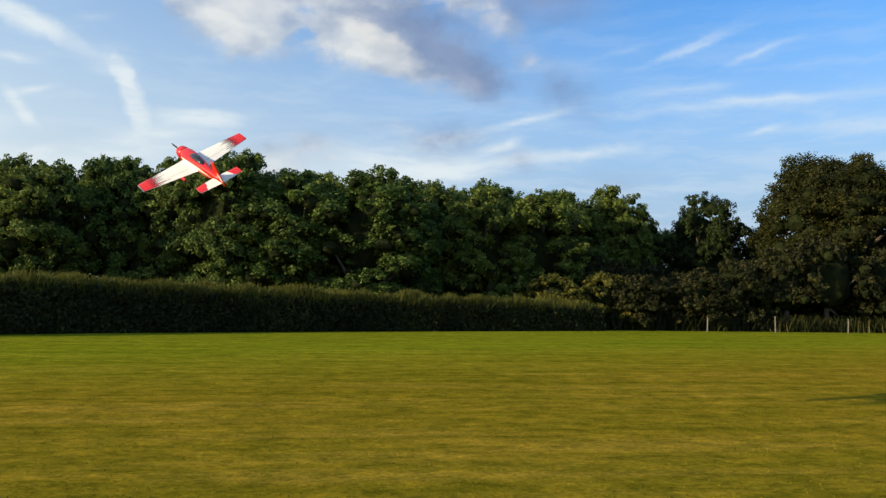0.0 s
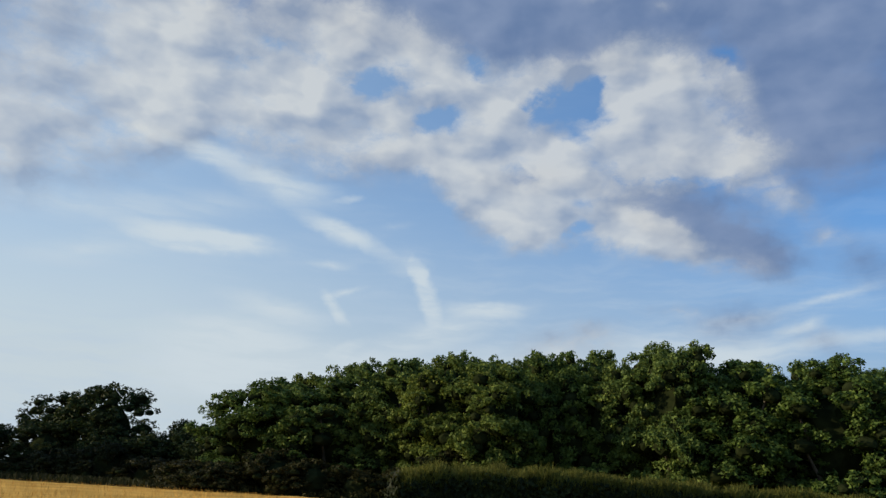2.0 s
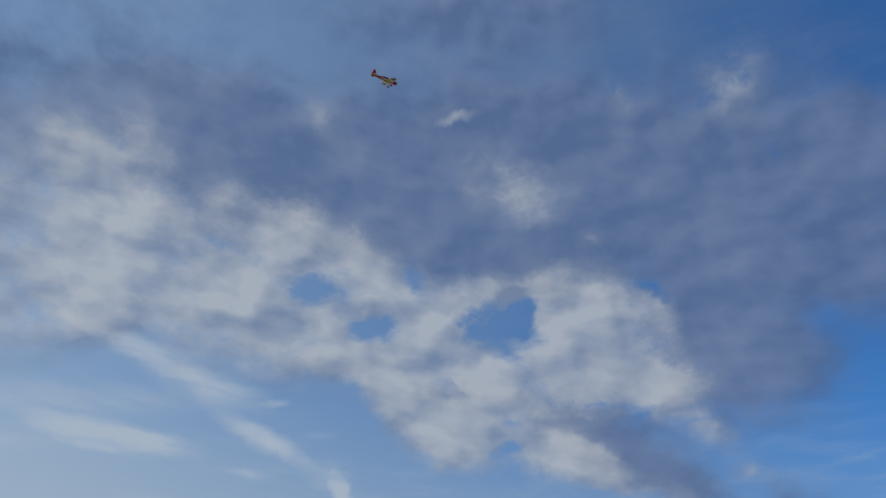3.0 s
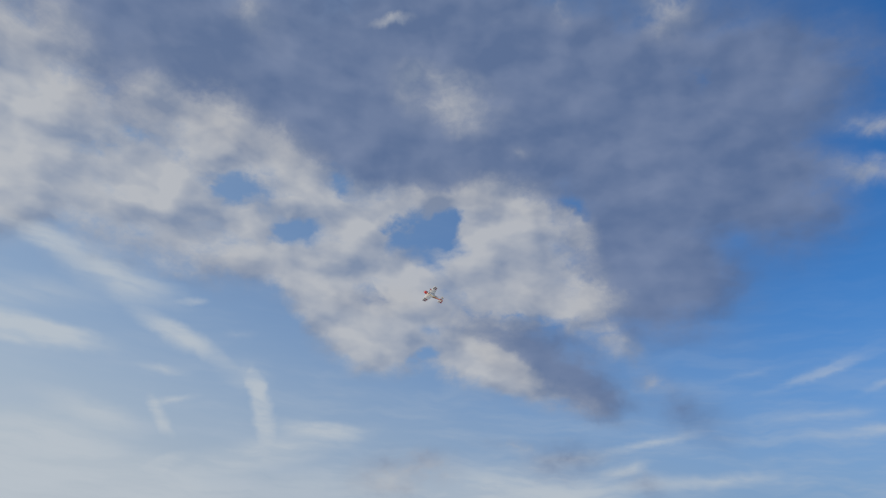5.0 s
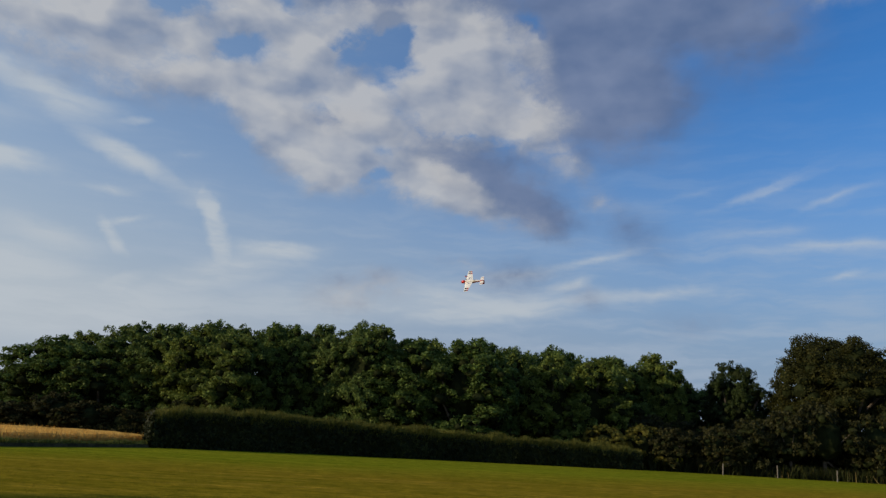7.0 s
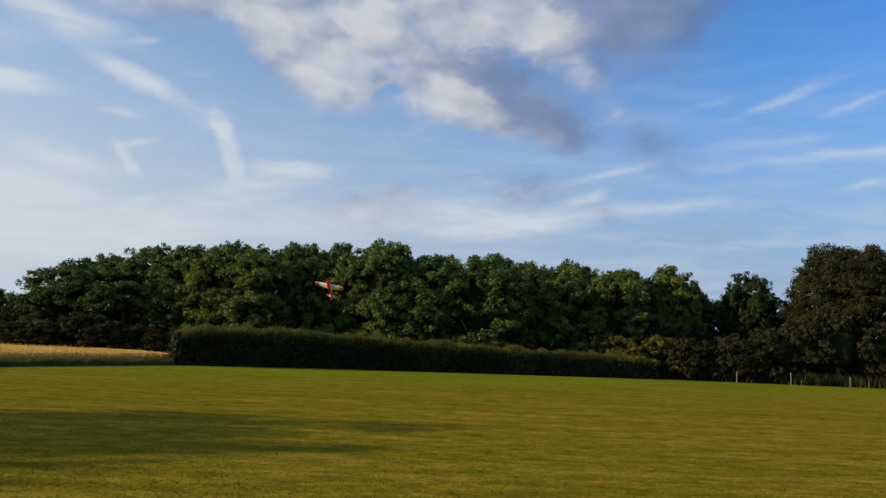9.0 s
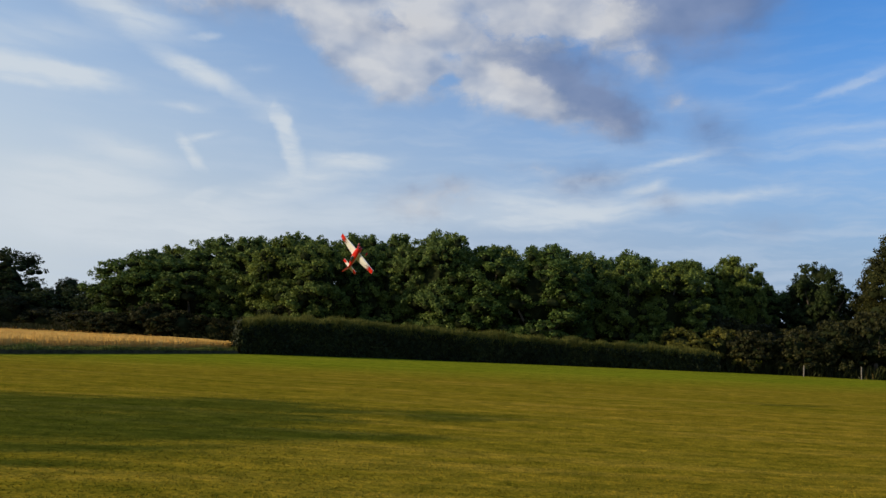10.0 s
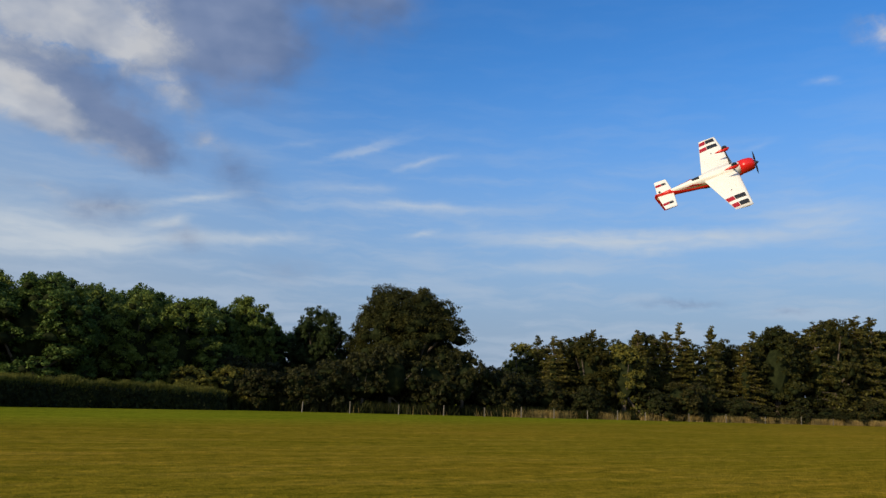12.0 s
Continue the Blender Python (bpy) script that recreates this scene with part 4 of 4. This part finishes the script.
def model_aeroplane():
    white, red = film_material("white_foam_paint", (0.78, 0.77, 0.74)), film_material("red_paint", (0.62, 0.015, 0.012), 0.3)
    black, dark_red = film_material("black_paint", (0.02, 0.02, 0.022)), film_material("crimson_film", (0.34, 0.012, 0.02))
    glass = film_material("smoked_canopy", (0.025, 0.027, 0.032), 0.2)
    ob = empty("model_aeroplane", Matrix(), "red and white aerobatic model aeroplane flying over the lawn", "model aeroplane")
    body("fuselage", ob, white, [(0.30, 0.070, -0.080, 0.070), (0.22, 0.078, -0.088, 0.078), (0.05, 0.076, -0.088, 0.080), (-0.12, 0.066, -0.080, 0.075),
                                 (-0.35, 0.045, -0.058, 0.060), (-0.55, 0.026, -0.036, 0.046), (-0.70, 0.012, -0.018, 0.030)], label="white lower fuselage")
    body("cowl", ob, red, [(0.470, 0.035, -0.040, 0.035), (0.462, 0.058, -0.066, 0.056), (0.430, 0.072, -0.086, 0.071), (0.36, 0.080, -0.094, 0.078), (0.29, 0.079, -0.089, 0.079)], label="glossy red engine cowl")
    body("top_deck", ob, red, [(0.30, 0.071, 0.000, 0.082), (0.20, 0.0795, 0.012, 0.088), (0.05, 0.0775, 0.024, 0.090), (-0.12, 0.0675, 0.020, 0.092),
                               (-0.30, 0.052, 0.000, 0.085), (-0.45, 0.040, -0.025, 0.068), (-0.58, 0.028, -0.036, 0.054), (-0.71, 0.014, -0.022, 0.036)], label="red upper fuselage")
    body("canopy", ob, glass, [(0.08, 0.010, 0.080, 0.092), (0.04, 0.032, 0.080, 0.114), (-0.04, 0.042, 0.078, 0.130), (-0.13, 0.040, 0.076, 0.128), (-0.22, 0.028, 0.070, 0.108), (-0.29, 0.010, 0.066, 0.086)], 16, "smoked clear canopy", power=2.0)
    body("spinner", ob, black, [(0.524, 0.002, -0.004, 0.000), (0.512, 0.013, -0.015, 0.011), (0.494, 0.022, -0.024, 0.020), (0.466, 0.029, -0.031, 0.027)], 14, "black spinner", power=2.0)
    prop = empty("propeller", Matrix())
    prop.parent = ob
    for s in (1, -1):
        V, F = [], []
        for k in range(8):
            r = 0.02 + 0.125 * k / 7
            w, tw = 0.011 * math.sin(math.pi * (0.18 + 0.72 * k / 7)), 0.9 - 0.6 * k / 7
            for q in (-1, 1):
                V.append((0.482 + q * w * math.sin(tw), s * r * 0.42 + q * w * math.cos(tw) * 0.9, s * r * 0.9 - q * w * math.cos(tw) * 0.4 - 0.002))
        V += [(x + 0.004, y, z) for x, y, z in V]
        for k in range(7):
            a = 2 * k
            F += [(a, a + 1, a + 3, a + 2), (a + 16, a + 18, a + 19, a + 17), (a, a + 2, a + 18, a + 16), (a + 1, a + 17, a + 19, a + 3)]
        child("blade", raw_mesh("blade", V, F, [black]), prop)
    rng = random.Random(3)
    for side in (1, -1):
        geo = (0.05, 0.70, 0.41, 0.205, 0.250, 0.212, 0.11, side, -0.03)
        w = panel("wing", ob, white, *geo[:7], side, -0.03, "white wing with red tip above and stripes below")
        # red tip with black and red flames licking inwards on the upper side
        skin("tip_panel", w, red, geo, [(s, 0.02, 0.98) for s in (0.84, 0.92, 0.985)], True, 0.004, "red wing tip")
        for k in range(9):
            u = 0.07 + 0.108 * k
            inner = 0.84 - rng.uniform(0.08, 0.2) - 0.08 * (k % 2)
            skin("flame", w, black, geo, [(inner - 0.1, u, u + 0.01), (0.80, max(0.02, u - 0.06), min(0.98, u + 0.06)), (0.845, max(0.02, u - 0.062), min(0.98, u + 0.062))], True, 0.002, "black flame")
            skin("flame", w, red, geo, [(inner, u, u + 0.008), (0.845, max(0.02, u - 0.05), min(0.98, u + 0.05))], True, 0.0032, "red flame")
        for s0 in (0.665, 0.845):
            cut = [(s0, 0.14, 0.62), (s0 + 0.05, 0.14, 0.62), (s0 + 0.105, 0.14, 0.62)]
            skin("stripe", w, black, geo, cut, False, 0.0025, "black stripe on the underside")
            skin("stripe", w, dark_red, geo, [(s, 0.64, 0.985) for s, _, _ in cut], False, 0.0025, "crimson stripe on the underside")
        skin("servo_arm", w, black, geo, [(0.50, 0.50, 0.56), (0.515, 0.50, 0.56)], False, 0.006, "small black servo arm")
        # aileron gap
        skin("aileron_hinge", w, black, geo, [(s, 0.715, 0.722) for s in (0.12, 0.4, 0.66)], True, 0.0015)
        tgeo = (0.012, 0.27, 0.20, 0.15, -0.535, -0.560, 0.06, side, 0.008)
        t = panel("stabiliser", ob, white, *tgeo[:7], side, 0.008, "white tailplane with red tips")
        skin("tip_panel", t, red, tgeo, [(0.52 + 0.0475 * k, 0.03, min(0.97, max(0.2, 0.1 + 0.25 * k + rng.uniform(-0.2, 0.2)))) for k in range(11)], True, 0.003, "red tailplane tip")
        skin("stripe", t, black, tgeo, [(s, 0.2, 0.5) for s in (0.58, 0.66, 0.74)], False, 0.002, "black stripe on the underside")
        skin("stripe", t, dark_red, tgeo, [(s, 0.51, 0.97) for s in (0.58, 0.66, 0.74)], False, 0.002, "crimson stripe on the underside")
        # landing gear
        gv, gf = tube([(0.20, side * 0.03, -0.08), (0.20, side * 0.09, -0.12), (0.19, side * 0.165, -0.205)], [0.014, 0.012, 0.009], 6)
        child("gear_leg", raw_mesh("gear_leg", gv, gf, [black], smooth=True), ob, "black carbon gear leg")
        pant = body("wheel_fairing", ob, red, [(0.25, 0.006, -0.224, -0.210), (0.23, 0.02, -0.236, -0.190), (0.19, 0.024, -0.238, -0.182), (0.13, 0.015, -0.222, -0.190), (0.075, 0.003, -0.208, -0.198)], 12, "red wheel fairing", power=2.0)
        pant.matrix_basis = Matrix.Translation((0, side * 0.178, 0))
        bm = bmesh.new()
        bmesh.ops.create_cone(bm, cap_ends=True, segments=18, radius1=0.034, radius2=0.034, depth=0.02, matrix=Matrix.Translation((0.195, side * 0.178, -0.232)) @ Matrix.Rotation(math.pi / 2, 4, "X"))
        part("wheel", bm, black, ob, "black rubber wheel")
    slab("fin", ob, red, [(-0.50, 0.050), (-0.56, 0.11), (-0.615, 0.262), (-0.67, 0.268), (-0.665, 0.03)], 0.012, "red fin")
    rud = slab("rudder", ob, red, [(-0.668, 0.268), (-0.70, 0.262), (-0.775, 0.02), (-0.762, -0.028), (-0.70, -0.030), (-0.664, 0.03)], 0.011, "red rudder with a white flash")
    for y in (0.0065, -0.0065):
        slab("flash", rud, white, [(-0.668, 0.12), (-0.70, 0.10), (-0.755, 0.035), (-0.735, 0.022), (-0.69, 0.06), (-0.668, 0.08)], 0.002, "white flash", y)
    # side flash and belly hatch
    for y in (1, -1):
        V = [(x, y * (w + 0.0025), z) for x, w, z in ((-0.14, 0.0665, -0.005), (-0.36, 0.0455, -0.018), (-0.56, 0.0275, -0.012), (-0.38, 0.0445, -0.030), (-0.50, 0.0315, -0.030), (-0.30, 0.051, -0.045))]
        child("flame_streak", raw_mesh("flame_streak", V, [(0, 1, 2), (0, 3, 4), (0, 5, 3)], [red]), ob)
    child("hatch", raw_mesh("hatch", [(-0.20, 0.02, -0.0775), (-0.20, -0.02, -0.0775), (-0.29, -0.016, -0.0700), (-0.29, 0.016, -0.0700)], [(0, 1, 2, 3)], [black]), ob, "dark hatch in the belly")
    gv, gf = tube([(-0.66, 0, -0.02), (-0.70, 0, -0.045)], [0.004, 0.003], 5)
    child("tail_leg", raw_mesh("tail_leg", gv, gf, [black]), ob)
    bm = bmesh.new()
    bmesh.ops.create_cone(bm, cap_ends=True, segments=12, radius1=0.014, radius2=0.014, depth=0.009, matrix=Matrix.Translation((-0.70, 0, -0.052)) @ Matrix.Rotation(math.pi / 2, 4, "X"))
    part("tail_wheel", bm, black, ob, "small black tail wheel")
    return ob


aeroplane = model_aeroplane()


def motions():
    """The aeroplane's flight: seconds, place, and attitude as a quaternion."""
    rows = [
        (0.0, 1.78, 26.40, 3.24, 0.478, 0.048, -0.371, 0.794),
        (0.2, -1.15, 27.64, 3.81, 0.368, 0.294, 0.094, 0.877),
        (0.4, -4.33, 29.73, 4.71, 0.150, 0.447, 0.561, 0.680),
        (0.5, -5.92, 30.78, 5.16, 0.017, 0.471, 0.733, 0.490),
        (0.7, -9.85, 36.17, 7.03, 0.250, -0.450, -0.855, -0.060),
        (1.0, -11.83, 35.20, 7.67, 0.234, -0.494, -0.835, -0.063),
        (1.3, -14.37, 37.83, 9.63, 0.246, -0.435, -0.853, -0.153),
        (1.5, -15.53, 38.94, 11.42, 0.538, -0.347, -0.717, -0.276),
        (1.8, -16.05, 39.13, 15.96, 0.561, -0.447, -0.573, -0.395),
        (2.5, -13.77, 38.23, 25.51, 0.591, -0.259, -0.492, -0.585),
        (2.6, -13.26, 37.29, 24.25, 0.718, -0.093, -0.563, -0.398),
        (2.8, -12.59, 38.12, 26.55, 0.949, 0.184, -0.237, -0.101),
        (3.0, -10.73, 37.00, 26.34, 0.922, 0.238, 0.030, 0.306),
        (3.1, -9.74, 37.20, 25.90, 0.761, -0.316, 0.112, 0.555),
        (3.2, -8.74, 37.39, 25.46, 0.296, -0.742, 0.155, 0.581),
        (3.6, -7.09, 38.42, 24.36, 0.197, -0.528, 0.434, 0.703),
        (4.0, -5.44, 39.46, 23.25, 0.068, -0.235, 0.648, 0.721),
        (4.4, -3.75, 40.66, 21.76, -0.071, 0.093, 0.766, 0.632),
        (4.8, -2.05, 41.87, 20.26, 0.199, -0.407, -0.770, -0.449),
        (5.0, -1.75, 41.84, 19.33, -0.160, 0.168, 0.812, 0.536),
        (5.3, -2.04, 40.93, 17.73, -0.137, -0.225, 0.747, 0.610),
        (5.4, -2.14, 41.22, 17.26, 0.027, -0.185, 0.518, 0.835),
        (5.5, -2.25, 41.51, 16.80, -0.078, -0.524, 0.663, 0.529),
        (5.7, -2.04, 41.51, 15.63, 0.007, -0.823, 0.424, 0.378),
        (6.0, -1.72, 41.50, 13.87, 0.129, -0.989, -0.057, 0.038),
        (6.2, -0.46, 42.36, 12.76, 0.198, -0.971, -0.055, -0.118),
        (6.4, 0.94, 41.94, 12.03, 0.165, -0.899, 0.034, -0.404),
        (6.5, 1.53, 42.62, 12.04, 0.139, -0.846, 0.052, -0.512),
        (6.6, 1.90, 41.35, 11.40, 0.289, -0.682, 0.417, -0.527),
        (6.7, 2.28, 40.08, 10.77, 0.385, -0.393, 0.706, -0.446),
        (6.8, 2.68, 39.73, 10.32, 0.354, -0.224, 0.897, -0.142),
        (6.9, 3.08, 39.38, 9.87, 0.267, -0.019, 0.946, 0.184),
        (7.0, 3.47, 39.04, 9.41, 0.137, 0.189, 0.845, 0.481),
        (7.2, 3.29, 38.96, 8.41, 0.105, 0.057, 0.960, 0.254),
        (8.0, 0.22, 35.57, 6.13, -0.200, -0.222, 0.903, 0.309),
        (8.8, -2.85, 32.17, 3.85, 0.470, 0.461, -0.685, -0.310),
        (9.0, -3.84, 35.81, 4.18, 0.286, 0.586, -0.749, 0.116),
        (9.2, -3.74, 30.71, 3.94, -0.213, 0.589, -0.563, 0.540),
        (9.3, -3.69, 28.15, 3.83, 0.439, -0.483, 0.361, -0.666),
        (9.5, -3.85, 27.06, 3.70, 0.683, -0.272, -0.016, -0.677),
        (9.7, -3.88, 26.41, 3.95, 0.768, 0.040, -0.359, -0.529),
        (9.8, -3.89, 26.09, 4.07, 0.739, 0.198, -0.503, -0.402),
        (10.0, -3.26, 21.61, 3.76, 0.468, 0.673, -0.564, -0.093),
        (10.2, -3.03, 22.43, 4.02, 0.058, 0.861, -0.423, 0.276),
        (10.3, -2.18, 17.19, 3.54, 0.253, -0.837, 0.343, -0.343),
        (10.5, -1.74, 17.61, 3.68, 0.689, -0.544, 0.043, -0.477),
        (10.7, -0.71, 14.99, 3.47, 0.861, -0.044, -0.195, -0.469),
        (10.8, -0.18, 14.08, 3.48, 0.865, 0.170, -0.302, -0.362),
        (11.0, 0.81, 12.30, 3.52, 0.903, 0.010, -0.322, -0.284),
        (11.1, 1.39, 11.89, 3.74, 0.870, -0.324, -0.211, -0.307),
        (11.2, 1.96, 11.47, 3.96, 0.727, -0.617, -0.074, -0.292),
        (11.3, 2.51, 10.56, 4.03, 0.433, -0.859, 0.082, -0.259),
        (11.4, 3.12, 9.81, 4.07, 0.136, -0.951, 0.204, -0.188),
        (11.5, 3.94, 9.42, 4.16, 0.155, 0.937, -0.295, 0.101),
        (11.7, 5.71, 8.11, 4.32, 0.340, 0.861, -0.377, 0.026),
        (11.8, 6.58, 7.51, 4.40, 0.162, 0.902, -0.391, 0.085),
        (11.9, 7.05, 6.53, 4.36, -0.078, 0.858, -0.472, 0.186),
        (12.0, 7.76, 5.98, 4.45, 0.362, -0.826, 0.292, -0.320),
    ]
    walk(aeroplane, [(t, Matrix.LocRotScale((x, y, z), Quaternion((qw, qx, qy, qz)), None)) for t, x, y, z, qw, qx, qy, qz in rows])


motions()
